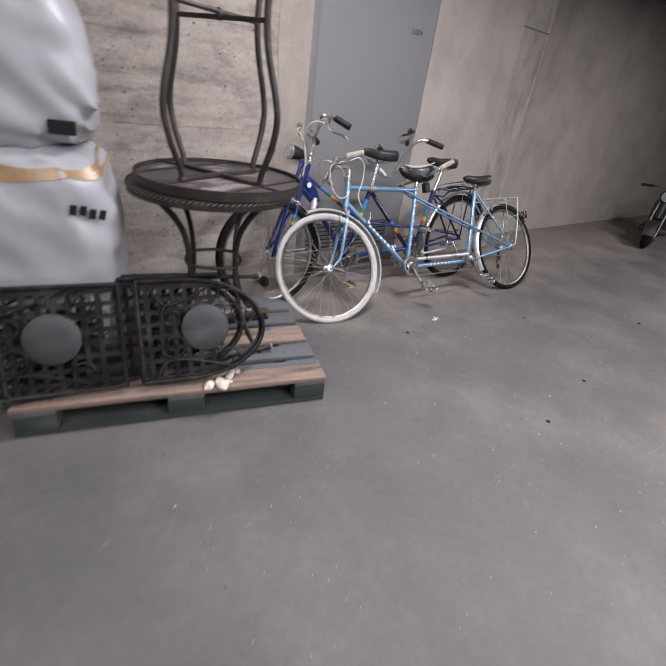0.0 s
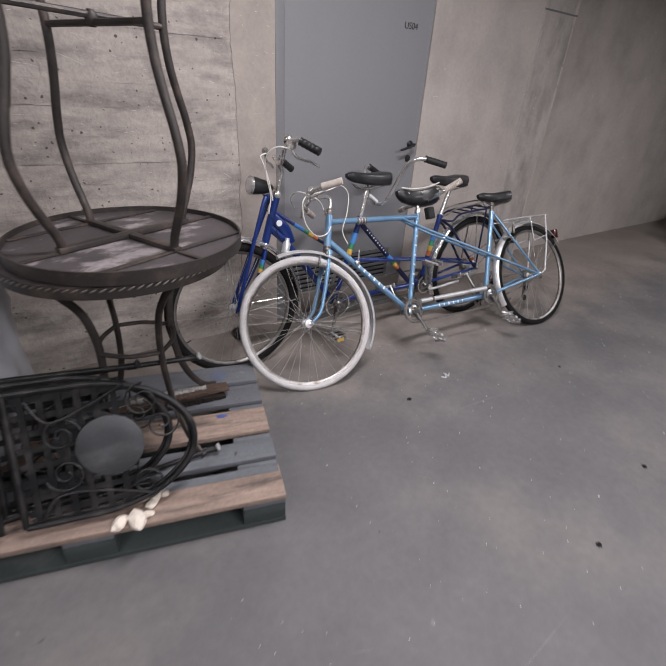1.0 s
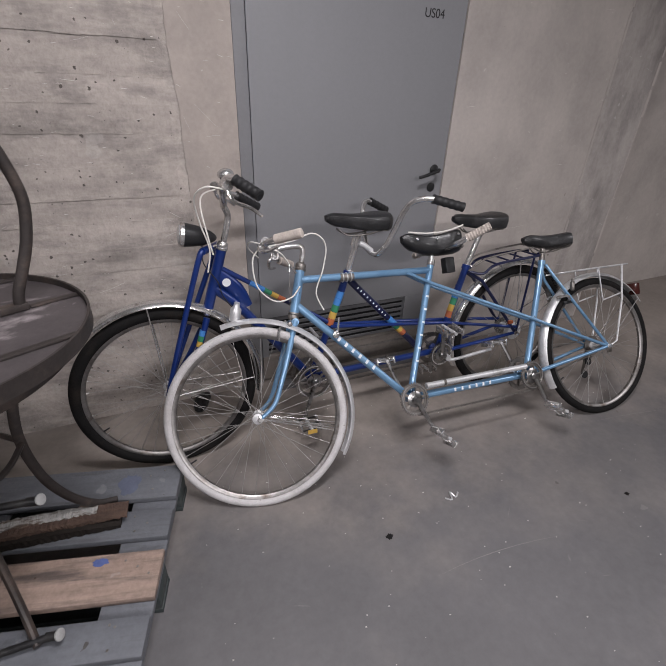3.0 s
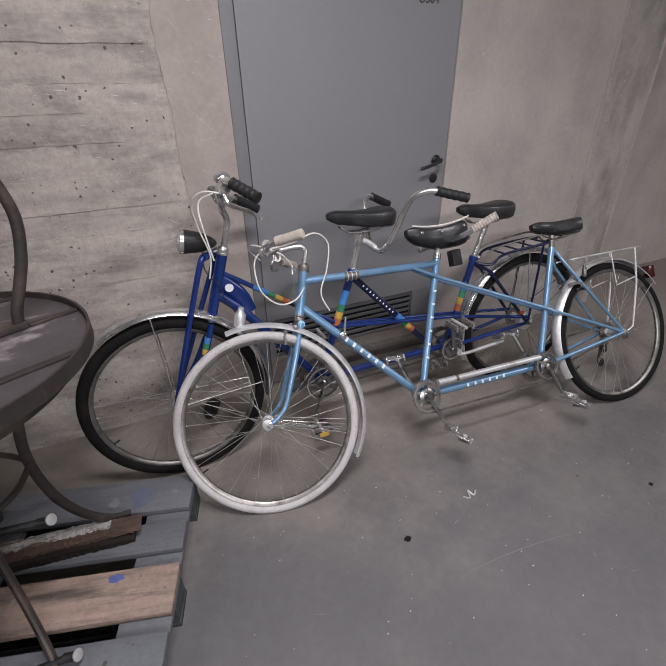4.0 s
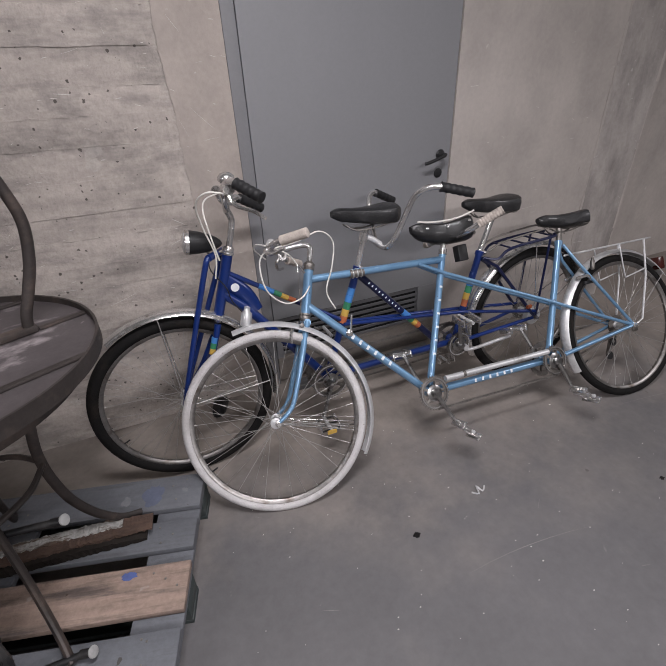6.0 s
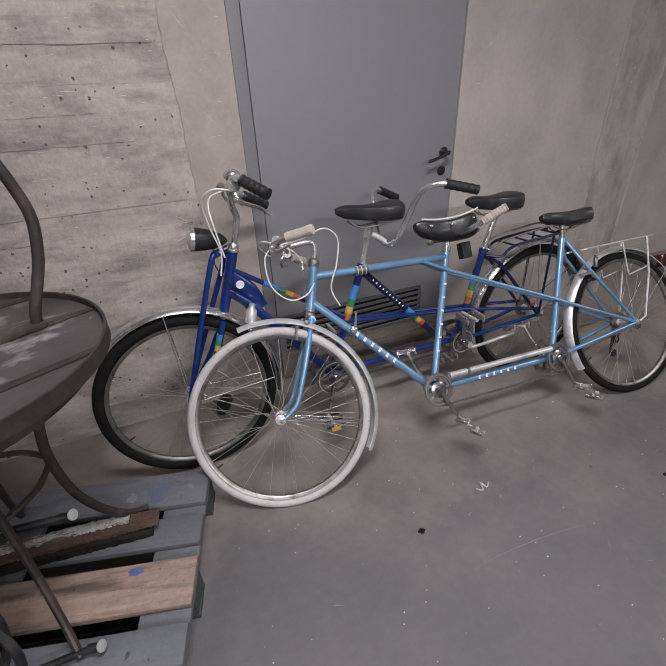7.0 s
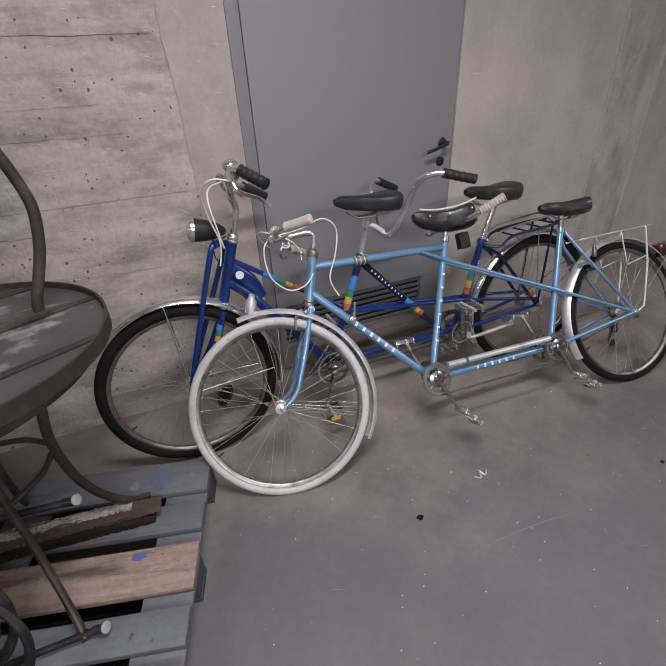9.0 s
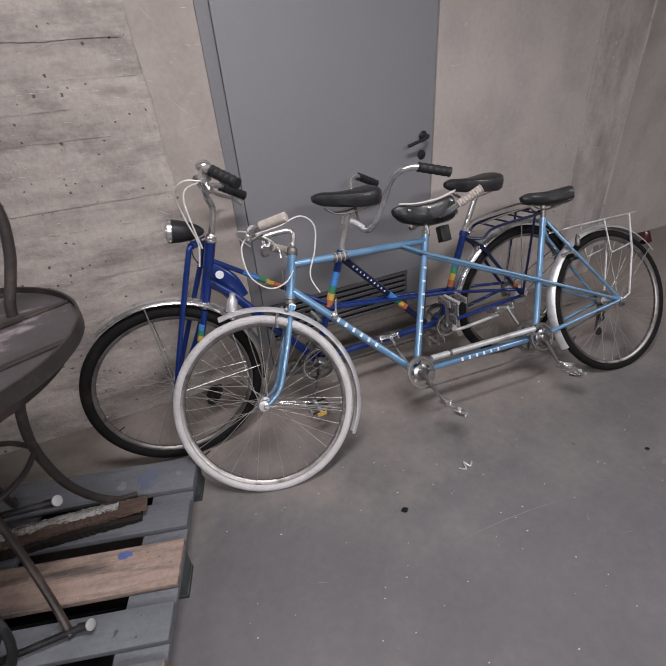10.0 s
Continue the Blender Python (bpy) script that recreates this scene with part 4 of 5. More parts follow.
grip(B, (0.080, 0.152, 1.032), (0.168, 0.202, 0.980), 0.0175, BLACK, "black rubber grip", 5)
for sd, zz in ((-1, 1.10), (1, 1.07)):
    part("brake_lever", tube([(0.0, sd * 0.15, zz), (0.015, sd * 0.17, zz - 0.045), (0.06, sd * 0.22, zz - 0.065), (0.085, sd * 0.25, zz - 0.085)], (0.008, 0.0055), 8, 5), CHROME, B)
    part("lever_clamp", turned((0.0, sd * 0.14, zz), (0.3, sd, 0), [(0, 0.017), (0.024, 0.017)], 12), CHROME, B)
bell = part("bell", turned((0.010, -0.10, 1.118), (0, 0, 1), [(0, 0.024), (0.006, 0.027), (0.016, 0.025), (0.024, 0.016), (0.028, 0.004)], 20), CHROME, B, "small chrome bell")
part("bell_base", turned((0.010, -0.10, 1.095), (0, 0, 1), [(0, 0.012), (0.012, 0.016), (0.022, 0.02)], 14), BLACK, bell)
lamp = part("headlamp", turned((-0.085, 0.0, 0.920), (-1, 0, 0.18), [(-0.058, 0.004), (-0.052, 0.012), (-0.036, 0.022), (-0.012, 0.031), (0.018, 0.037), (0.052, 0.041)], 22), BLACK, B, "black bullet headlamp")
part("lamp_rim", turned((-0.085, 0.0, 0.920), (-1, 0, 0.18), [(0.052, 0.0425), (0.064, 0.0425), (0.067, 0.038)], 22), CHROME, lamp)
part("lamp_glass", turned((-0.085, 0.0, 0.920), (-1, 0, 0.18), [(0.060, 0.037), (0.070, 0.033), (0.075, 0.018)], 22), GLASS, lamp)
part("lamp_bracket", tube([(-0.028, 0, 0.885), (-0.07, 0, 0.875), (-0.085, 0, 0.895)], 0.005, 8, 3), STEEL, B)
part("lamp_wire", tube([(-0.08, -0.01, 0.885), (-0.085, -0.03, 0.83), (-0.045, -0.035, 0.76), (-0.03, -0.03, 0.70), (0.02, -0.03, 0.62)], 0.0022, 6, 6), BLACK, B)
for pts in ([(0.0, -0.15, 1.085), (-0.06, -0.14, 1.095), (-0.095, -0.10, 1.06), (-0.085, -0.06, 0.98), (-0.06, -0.04, 0.88), (-0.075, -0.04, 0.80)],
            [(0.0, 0.13, 1.06), (-0.05, 0.08, 1.05), (-0.07, 0.0, 1.02), (-0.065, -0.04, 0.95), (-0.05, -0.04, 0.86)]):
    part("brake_cable", tube(pts, 0.0028, 8, 8), CABLE, B, "white brake cable")
part("side_dynamo", turned((-0.005, -0.05, 0.600), (0.25, 0, 1), [(0, 0.010), (0.01, 0.020), (0.055, 0.020), (0.065, 0.012), (0.08, 0.011)], 14), ALU, B, "aluminium tyre dynamo")
stripes(B, (0.462, 0, 0.680), (0.398, 0, 0.507), 0.0150, (DEEP_BLUE, SKY, SKY, GREEN, YELLOW, RED))
stripes(B, (0.680, 0, 0.497), (0.765, 0, 0.409), 0.0150, (SKY, SKY, GREEN, YELLOW, RED))
stripes(B, (1.050, 0, 0.608), (0.998, 0, 0.420), 0.0150, (DEEP_BLUE, SKY, GREEN, YELLOW, RED, DEEP_BLUE))
stripes(B, (0.075, 0, 0.7333), (0.235, 0, 0.6267), 0.0095, (SKY, SKY, GREEN, YELLOW, RED, NAVY))
stripes(B, (-0.118, -0.036, 0.582), (-0.140, -0.041, 0.520), 0.0115, (SKY, GREEN, YELLOW))
lettering(B, (0.50, 0.684), (0.68, 0.497), 0, 0.0150, 10, 0.009, 0.08)
# rear carrier
for sd in (-1, 1):
    part("carrier_rail", tube([(1.085, sd * 0.02, 0.672), (1.14, sd * 0.05, 0.665), (1.20, sd * 0.060, 0.705), (1.44, sd * 0.060, 0.722), (1.47, sd * 0.03, 0.724)], 0.0065, 8, 4), NAVY, B)
    part("carrier_leg", tube([(1.42, sd * 0.060, 0.72), (HR[0], sd * 0.066, HR[1])], 0.0055, 8), NAVY, B)
    part("spring_clip", tube([(1.10, sd * 0.030, 0.700), (1.18, sd * 0.038, 0.735), (1.40, sd * 0.040, 0.758), (1.425, sd * 0.02, 0.758)], 0.0045, 8, 4), STEEL, B)
for x in (1.20, 1.28, 1.36, 1.44):
    part("carrier_bar", tube([(x, -0.060, 0.706 + (x - 1.2) * 0.07), (x, 0.060, 0.706 + (x - 1.2) * 0.07)], 0.0045, 8), NAVY, B)
part("amber_reflector", boxed(1.300, -0.095, 0.405, 1.325, -0.085, 0.420), AMBER, B, "amber reflector").matrix_basis = pose(0, 0, 0)
# ---- the pallet and what lies on it ----
PX = math.degrees(math.atan2(0.27, -0.963)) - 180
PALLET = pose(-0.492, -1.362, 0, 0, 0, PX)
pallet = empty("pallet", PALLET)
tagged(pallet, "worn wooden pallet with grey painted and bare boards", "pallet")
PH = 0.134
rows = ((0.000, 0.145, BARE_WOOD), (0.186, 0.100, GREY_WOOD), (0.332, 0.145, BARE_WOOD), (0.522, 0.105, GREY_WOOD), (0.675, 0.145, GREY_WOOD))
for y0, w, m in rows:
    part("deck_board", boxed(-1.215, y0, PH - 0.022, 0.0, y0 + w, PH, 0.003), m, pallet, "bare brown board" if m is BARE_WOOD else "grey painted board")
for x0 in (-1.215, -0.68, -0.145):
    part("cross_board", boxed(x0 + 0.002, 0.004, PH - 0.044, x0 + 0.143, 0.816, PH - 0.0225, 0.002), GREY_WOOD, pallet)
for y0 in (0.002, 0.36, 0.717):
    for x0, x1 in ((-1.213, -1.07), (-0.68, -0.535), (-0.145, -0.002)):
        part("block", boxed(x0, y0, 0.0205, x1, y0 + 0.1, PH - 0.0445, 0.003), GREEN_WOOD, pallet, "dark green painted block")
    part("skid_board", boxed(-1.215, y0, 0.0, 0.0, y0 + 0.1, 0.020, 0.002), GREEN_WOOD, pallet)
rng = random.Random(8)
for y0, w, m in rows:
    for xb in (-0.075, -0.61, -1.14):
        for k in range(3):
            part("nail_head", turned((xb + rng.uniform(-0.05, 0.05), y0 + w * rng.uniform(0.15, 0.85), PH - 0.001), (0, 0, 1), [(0, 0.004), (0.0018, 0.0035)], 8), STEEL, pallet)


def smear(name, x, y, rx, ry, z, seed, material, parent, label):
    """A thin patch with a ragged outline."""
    r = random.Random(seed)
    bm = bmesh.new()
    n = 22
    rim = [bm.verts.new((x + rx * math.cos(2 * math.pi * k / n) * r.uniform(0.6, 1.1), y + ry * math.sin(2 * math.pi * k / n) * r.uniform(0.6, 1.1), z)) for k in range(n)]
    bm.faces.new(rim)
    return part(name, bm, material, parent, label, smooth=False)


smear("paint_smear", -0.175, 0.452, 0.026, 0.014, PH + 0.0012, 3, BLUE_PAINT, pallet, "smear of blue paint")
smear("paint_smear", -0.17, 0.745, 0.040, 0.050, PH + 0.0012, 5, FAINT_BLUE, pallet, "smear of blue paint")
part("painted_edge", boxed(-0.60, 0.108, PH - 0.001, -0.005, 0.1435, PH + 0.0012), GREY_WOOD, pallet, "grey-blue paint along the back of the board")


def iron_table(name, m, label):
    t = empty(name, m)
    return tagged(t, label, "table", group="iron bistro tables")


TC = (-0.750, -0.785)
# upright table, carrying the other one
low = iron_table("bistro_table", pose(-0.785, -0.778, PH, 0, 0, -24), "round wrought-iron bistro table standing on the pallet")
TZ = 0.862 - PH
part("tabletop", turned((0, 0, TZ - 0.012), (0, 0, 1), [(0, 0.335), (0.010, 0.335), (0.011, 0.28)], 72), PANEL, low)
rim = part("rim", rings((0, 0, TZ - 0.019), 0.332, [(0.006, -0.016), (0.006, 0.018), (0.0, 0.018), (0.0, -0.016)], 90, "z"), IRON, low, "brown iron rim with a twisted edge")
bead = part("bead", turned((0, -0.010, -0.004), (0, 1, 0.5), [(0, 0.001), (0.005, 0.0030), (0.016, 0.0030), (0.021, 0.001)], 8), STEEL, rim)
bead.matrix_basis = pose(0, 0, TZ - 0.010) @ pose(0.3385, 0, 0)
for k in range(1, 96):
    share("bead", bead, pose(0, 0, TZ - 0.010) @ pose(0, 0, 0, 0, 0, 360 * k / 96) @ pose(0.3385, 0, 0), rim)
for k in range(4):
    a = radians(45 + 90 * k)
    c, s = math.cos(a), math.sin(a)
    prof = ((0.285, 0.690), (0.260, 0.672), (0.205, 0.610), (0.162, 0.540), (0.142, 0.460), (0.136, 0.385), (0.142, 0.300), (0.160, 0.210), (0.200, 0.115), (0.255, 0.042), (0.312, 0.013))
    part("leg", tube([(r * c, r * s, z) for r, z in prof], 0.0135, 10, 6, 0.75), IRON, low, "curved iron leg")
zz, rr = 0.385, 0.140
for k in range(4):
    a, b = radians(45 + 90 * k), radians(135 + 90 * k)
    mid = ((math.cos(a) + math.cos(b)) * rr * 0.62, (math.sin(a) + math.sin(b)) * rr * 0.62, zz)
    part("stretcher", tube([(rr * math.cos(a), rr * math.sin(a), zz), mid, (rr * math.cos(b), rr * math.sin(b), zz)], 0.008, 8, 6), IRON, low)
for k in range(2):
    a = radians(45 + 90 * k)
    part("apron_bar", boxed(-0.30, -0.012, TZ - 0.042, 0.30, 0.012, TZ - 0.034 - 0.006 * k), IRON, low).matrix_basis = pose(0, 0, -0.002 * k, 0, 0, 45 + 90 * k)

# the second table lies top down on the first
TURN_UP = math.degrees(math.atan2(-0.190, 0.087))
up = iron_table("bistro_table", pose(TC[0], TC[1], 0.864, 0, 0, TURN_UP), "iron bistro table turned upside down on another table")
part("tabletop", turned((0, 0, 0.002), (0, 0, 1), [(0, 0.337), (0.020, 0.337), (0.0205, 0.28)], 72), PANEL, up, "scuffed dark underside of a tabletop")
part("rim", rings((0, 0, 0.019), 0.338, [(0.006, -0.018), (0.006, 0.019), (0.0, 0.019), (0.0, -0.018)], 90, "z"), IRON, up)
for k in range(2):
    part("cross_bar", boxed(-0.225, -0.013, 0.0235 + 0.001 * k, 0.225, 0.013, 0.0385 + 0.003 * k, 0.002), IRON, up).matrix_basis = pose(0, 0, 0, 0, 0, 90 * k)
for off in (-0.213, 0.213):
    half = math.sqrt(0.336 ** 2 - off ** 2)
    part("batten", boxed(off - 0.009, -half, 0.0228, off + 0.009, half, 0.0285, 0.001), IRON, up)
for k in range(4):
    part("batten", boxed(0.228, -0.008, 0.0228, 0.335, 0.008, 0.0292, 0.001), IRON, up).matrix_basis = pose(0, 0, 0, 0, 0, 90 * k)
for k in range(4):
    a = radians(90 * k)
    c, s = math.cos(a), math.sin(a)
    prof = ((0.208, 0.045), (0.216, 0.085), (0.240, 0.140), (0.265, 0.205), (0.281, 0.290), (0.268, 0.370), (0.245, 0.445), (0.226, 0.520), (0.218, 0.600), (0.224, 0.680), (0.240, 0.740))
    part("leg", tube([(r * c, r * s, z - 0.016) for r, z in prof], 0.0125, 10, 6), IRON, up, "S-curved iron leg")
for k in range(2):
    part("stretcher", tube([(-0.218, 0, 0.580 + 0.016 * k), (0.218, 0, 0.580 + 0.016 * k)], 0.0085, 8), IRON, up).matrix_basis = pose(0, 0, 0, 0, 0, 90 * k)
part("stretcher_knob", turned((0, 0, 0.570), (0, 0, 1), [(0, 0.008), (0.01, 0.016), (0.028, 0.016), (0.038, 0.008)], 12), IRON, up)


def spiral(x, z, r, turns, start, sgn, y=0.0):
    return [(x + sgn * rr * math.cos(a), y, z + rr * math.sin(a)) for a, rr in ((start + turns * 2 * math.pi * k / 30, r * (1 - 0.85 * k / 30)) for k in range(31))]


def iron_chair(m, label, cap):
    """A folded garden chair on its side: strapwork seat with a rounded front, strapwork back, long legs."""
    ch = empty("folding_chair", m)
    tagged(ch, label, "chair", group="folded iron chairs")
    # the seat: straight at -x, rounded at +x
    hoop = [(-0.265, 0, 0.195), (-0.14, 0, 0.196), (-0.02, 0, 0.192), (0.105, 0, 0.155), (0.195, 0, 0.080), (0.226, 0, -0.005), (0.200, 0, -0.092), (0.105, 0, -0.170), (-0.02, 0, -0.204), (-0.14, 0, -0.207), (-0.265, 0, -0.205)]
    seat = part("seat", tube(hoop, 0.0095, 8, 5), DARK_IRON, ch, "black strapwork seat with a round plate")
    part("inner_hoop", tube([(x * 0.95, 0.012, z * 0.94) for x, y, z in hoop], 0.0065, 8, 5), DARK_IRON, seat)
    part("seat_edge", tube([(-0.265, 0, 0.195), (-0.265, 0, -0.205)], 0.0095, 8), DARK_IRON, seat)
    back = part("backrest", tube([(-0.325, 0.0, 0.19), (-0.325, 0.0, -0.205), (-0.70, 0.0, -0.205), (-0.72, 0.0, -0.18), (-0.72, 0.0, 0.165), (-0.70, 0.0, 0.19), (-0.33, 0.0, 0.19)], 0.0095, 8), DARK_IRON, ch, "black strapwork backrest with a round plate")
    for owner, x0, x1, cx in ((seat, -0.255, 0.165, -0.015), (back, -0.712, -0.335, -0.555)):
        n = int((x1 - x0) / 0.048)
        for i in range(n):
            x = x0 + 0.026 + 0.048 * i
            lim = 0.195 if x < 0.02 else 0.195 * math.sqrt(max(0.05, 1 - ((x - 0.02) / 0.165) ** 2))
            if owner is seat and x > 0.045:
                continue
            part("strap", boxed(x - 0.009, 0.004 - 0.0012, -lim, x + 0.009, 0.004 + 0.0012, lim), DARK_IRON, owner, smooth=False)
        for i in range(8):
            z = -0.172 + 0.049 * i
            e = x1 if owner is back else min(x1, 0.055)
            part("strap", boxed(x0, 0.0075 - 0.0012, z - 0.009, e, 0.0075 + 0.0012, z + 0.009), DARK_IRON, owner, smooth=False)
        part("round_plate", turned((cx, 0.002, 0.0), (0, -1, 0), [(0, 0.094), (0.009, 0.094), (0.012, 0.090), (0.0125, 0.04)], 48), SLATE, owner, "dusty dark round plate")
        for sx, sz, st, sg in ((cx - 0.125, 0.055, 0.2, 1), (cx - 0.125, -0.062, 3.4, 1), (cx + 0.105, 0.125, 1.5, 1), (cx + 0.085, -0.135, 4.5, 1), (cx + 0.150, 0.045, 2.0, -1)):
            if owner is back and sx > x1 - 0.05:
                continue
            part("scroll", tube(spiral(sx, sz, 0.055, 1.6, st, sg, -0.010), 0.0034, 6), DARK_IRON, owner)
        part("garland", tube([(cx - 0.20, -0.008, 0.17), (cx - 0.15, -0.010, 0.10), (cx - 0.05, -0.010, 0.13), (cx + 0.06, -0.010, 0.185)], 0.0045, 6, 6), DARK_IRON, owner)
        part("garland", tube([(cx - 0.20, -0.008, -0.185), (cx - 0.15, -0.010, -0.125), (cx - 0.03, -0.010, -0.135), (cx + 0.10, -0.010, -0.175)], 0.0045, 6, 6), DARK_IRON, owner)
    splayed = cap is FOOT
    for z0, z1, xe, ye in ((0.205, 0.192, 0.250, 0.222), (-0.200, -0.146, 0.276, 0.172)) if splayed else ((0.205, 0.200, 0.13, 0.03), (-0.200, -0.160, 0.10, 0.03)):
        leg = part("long_leg", tube([(-0.74, 0.022, z0 - 0.03), (-0.30, 0.022 + ye * 0.35, z0), (xe, ye, z1)], 0.0095, 10, 4), DARK_IRON, ch)
        part("foot_bar", tube([(xe - 0.01, ye, z1), (xe + 0.02, ye, z1)], 0.0115, 10), DARK_IRON, leg)
        part("foot_cap", turned((xe + 0.018, ye - 0.004, z1 + 0.004), (1, -0.35, 0.35), [(0, 0.009), (0.006, 0.0145), (0.010, 0.0145), (0.012, 0.010)], 16), cap, leg, "plastic foot cap")
    return ch


# chair axes: along the pallet, and up and back
d = Vector((0.975, -0.225, 0)).normalized()
w = Vector((0.07, 0.13, 0.351))
w = (w - d * w.dot(d)).normalized()
n = w.cross(d)
M = Matrix((d, n, w)).transposed().to_4x4()
iron_chair(Matrix.Translation((-0.937, -1.102, 0.357)) @ M, "folded black wrought-iron chair lying on its side on the pallet", FOOT)
iron_chair(Matrix.Translation(Vector((-0.937, -1.102, 0.357)) + n * 0.085 - d * 0.075 + w * 0.010) @ M, "second folded black iron chair lying behind another chair", BLACK)


def sack(name, m, size, seed, label, bands):
    """A plump plastic sack with creases."""
    ob = empty(name, m)
    tagged(ob, label, "sack", group="white plastic sacks")
    bm = bmesh.new()
    bmesh.ops.create_cube(bm, size=2.0)
    bmesh.ops.subdivide_edges(bm, edges=bm.edges[:], cuts=23, use_grid_fill=True)
    sx, sy, sz = size
    for v in bm.verts:
        x, y, z = v.co
        k = 4.2
        f = (abs(x) ** k + abs(y) ** k + abs(z) ** k) ** (-1 / k)
        p = Vector((x * f, y * f, z * f))
        q = p * 2.1 + Vector((seed * 3.1, 0, 0))
        fold = noise.noise(Vector((q.x * 0.9, q.y * 0.9, q.z * 2.4))) * 0.06 - abs(noise.noise(Vector((q.x * 0.8, q.y * 0.8, q.z * 1.7 + q.x)))) * 0.10 + 0.03 - abs(noise.noise(q * 2.3)) * 0.018
        p *= 1 + fold
        v.co = (p.x * sx, p.y * sy, max(p.z, -0.97) * sz + sz)
    body = part("sack_body", bm, SACK, ob, "creased white woven plastic")
    for z0, z1, mat, lab in bands:
        bm = bmesh.new()
        nn = 72
        lo, hi = [], []
        for i in range(nn):
            a = 2 * math.pi * i / nn
            for lst, zz in ((lo, z0), (hi, z1)):
                zq = min(0.93, zz / sz - 1 + 0.04 * math.sin(a * 2 + seed))
                cx, cy = math.cos(a), math.sin(a)
                k = 4.2
                s = ((1 - abs(zq) ** k) / (abs(cx) ** k + abs(cy) ** k)) ** (1 / k)
                p = Vector((cx * s, cy * s, zq))
                q = p * 2.1 + Vector((seed * 3.1, 0, 0))
                fold = noise.noise(Vector((q.x * 0.9, q.y * 0.9, q.z * 2.4))) * 0.06 - abs(noise.noise(Vector((q.x * 0.8, q.y * 0.8, q.z * 1.7 + q.x)))) * 0.10 + 0.03 - abs(noise.noise(q * 2.3)) * 0.018
                p *= 1 + fold + 0.010
                lst.append(bm.verts.new((p.x * sx, p.y * sy, p.z * sz + sz)))
        for i in range(nn):
            j = (i + 1) % nn
            bm.faces.new((lo[i], lo[j], hi[j], hi[i]))
        part("tape_band", bm, mat, ob, lab)
    return ob


S0 = pose(-1.415, -0.665, PH, 0, 0, PX)
sack("sack", S0, (0.27, 0.20, 0.430), 1, "full white plastic sack standing on the pallet", [(0.765, 0.806, SACK_TAPE, "torn brown packing tape")])
sack("sack", pose(-1.40, -0.66, PH + 0.822, 0, -9, PX + 6), (0.265, 0.20, 0.40), 2, "white plastic sack stacked on another sack", [])
bm = bmesh.new()
for i in range(4):
    box(bm, 0.02 + 0.030 * i, -0.006, -0.016 + 0.004 * (i % 2), 0.040 + 0.030 * i, -0.002, 0.020 + 0.004 * (i % 2))
mark = part("printed_mark", bm, BLACK, bpy.data.objects["sack"], "black printed bars", smooth=False)
mark.matrix_basis = pose(0.115, -0.212, 0.675, 6, 14, 8)
top_sack = bpy.data.objects["sack.001"]
part("printed_mark", boxed(-0.03, -0.003, -0.022, 0.05, 0.003, 0.022), BLACK, top_sack, "black printed patch", smooth=False).matrix_basis = pose(0.12, -0.203, 0.085, 12, 12, 6)
bm = bmesh.new()
rod(bm, [(-0.10, 0, 0.775), (0.0, 0.01, 0.80), (0.10, -0.005, 0.785)], 0.028, 12, 5, 0.5)
part("folded_top", bm, SACK, top_sack, "folded over sack mouth")

# rotten board on the pallet
plank = empty("broken_board", pose(-0.66, -0.705, PH + 0.003, 0, 0, -7.5))
tagged(plank, "rotten broken board with peeling white paint on the pallet", "board")


def ragged(x0, x1, y0, y1, z0, z1, seed, amp, n=26):
    r = random.Random(seed)
    bm = bmesh.new()
    loops = []
    for i in range(n + 1):
        x = x0 + (x1 - x0) * i / n
        e = [r.uniform(-amp, amp) for _ in range(4)]
        taper = 1 - 0.55 * max(0, (i / n - 0.8) / 0.2)
        loops.append([bm.verts.new((x, y0 + e[0], z0)), bm.verts.new((x, y1 + e[1], z0)), bm.verts.new((x, y1 + e[1] * 0.5, z0 + (z1 - z0) * taper + e[2] * 0.5)), bm.verts.new((x, y0 + e[3], z0 + (z1 - z0) * taper + e[3] * 0.5))])
    for a, b in zip(loops, loops[1:]):
        for k in range(4):
            bm.faces.new((a[k], b[k], b[(k + 1) % 4], a[(k + 1) % 4]))
    bm.faces.new(loops[0])
    bm.faces.new(loops[-1][::-1])
    bmesh.ops.recalc_face_normals(bm, faces=bm.faces)
    return bm


# The lower front is coloured near-black for the shade it lies in.
part("soaked_face", ragged(-0.37, 0.185, -0.050, 0.030, 0.0, 0.026, 6, 0.0022, 60), SHADED_WOOD, plank, "front face of the board, coloured black for shade", smooth=False)
part("wood", ragged(-0.36, 0.205, -0.034, 0.026, 0.025, 0.038, 4, 0.003, 70), ROTTEN, plank, "crumbling brown wood", smooth=False)
part("paint_layer", ragged(-0.355, 0.115, -0.006, 0.030, 0.037, 0.042, 9, 0.004, 70), PEELING, plank, "flaking white paint", smooth=False)


# plaster lumps on the front board
def lump(name, x, y, z, size, seed, material, label, category, group):
    bm = bmesh.new()
    bmesh.ops.create_icosphere(bm, subdivisions=2, radius=1.0)
    for v in bm.verts:
        k = 1 + 0.38 * noise.noise(v.co * 1.3 + Vector((seed * 7.7, 0, 0)))
        v.co = Vector((v.co.x * size[0] * k, v.co.y * size[1] * k, max(v.co.z, -0.55) * size[2] * k))
    low = min(v.co.z for v in bm.verts)
    ob = part(name, bm, material, None, smooth=False)
    ob.matrix_basis = pose(x, y, z - low, 0, 0, seed * 47)
    return tagged(ob, label, category, group)


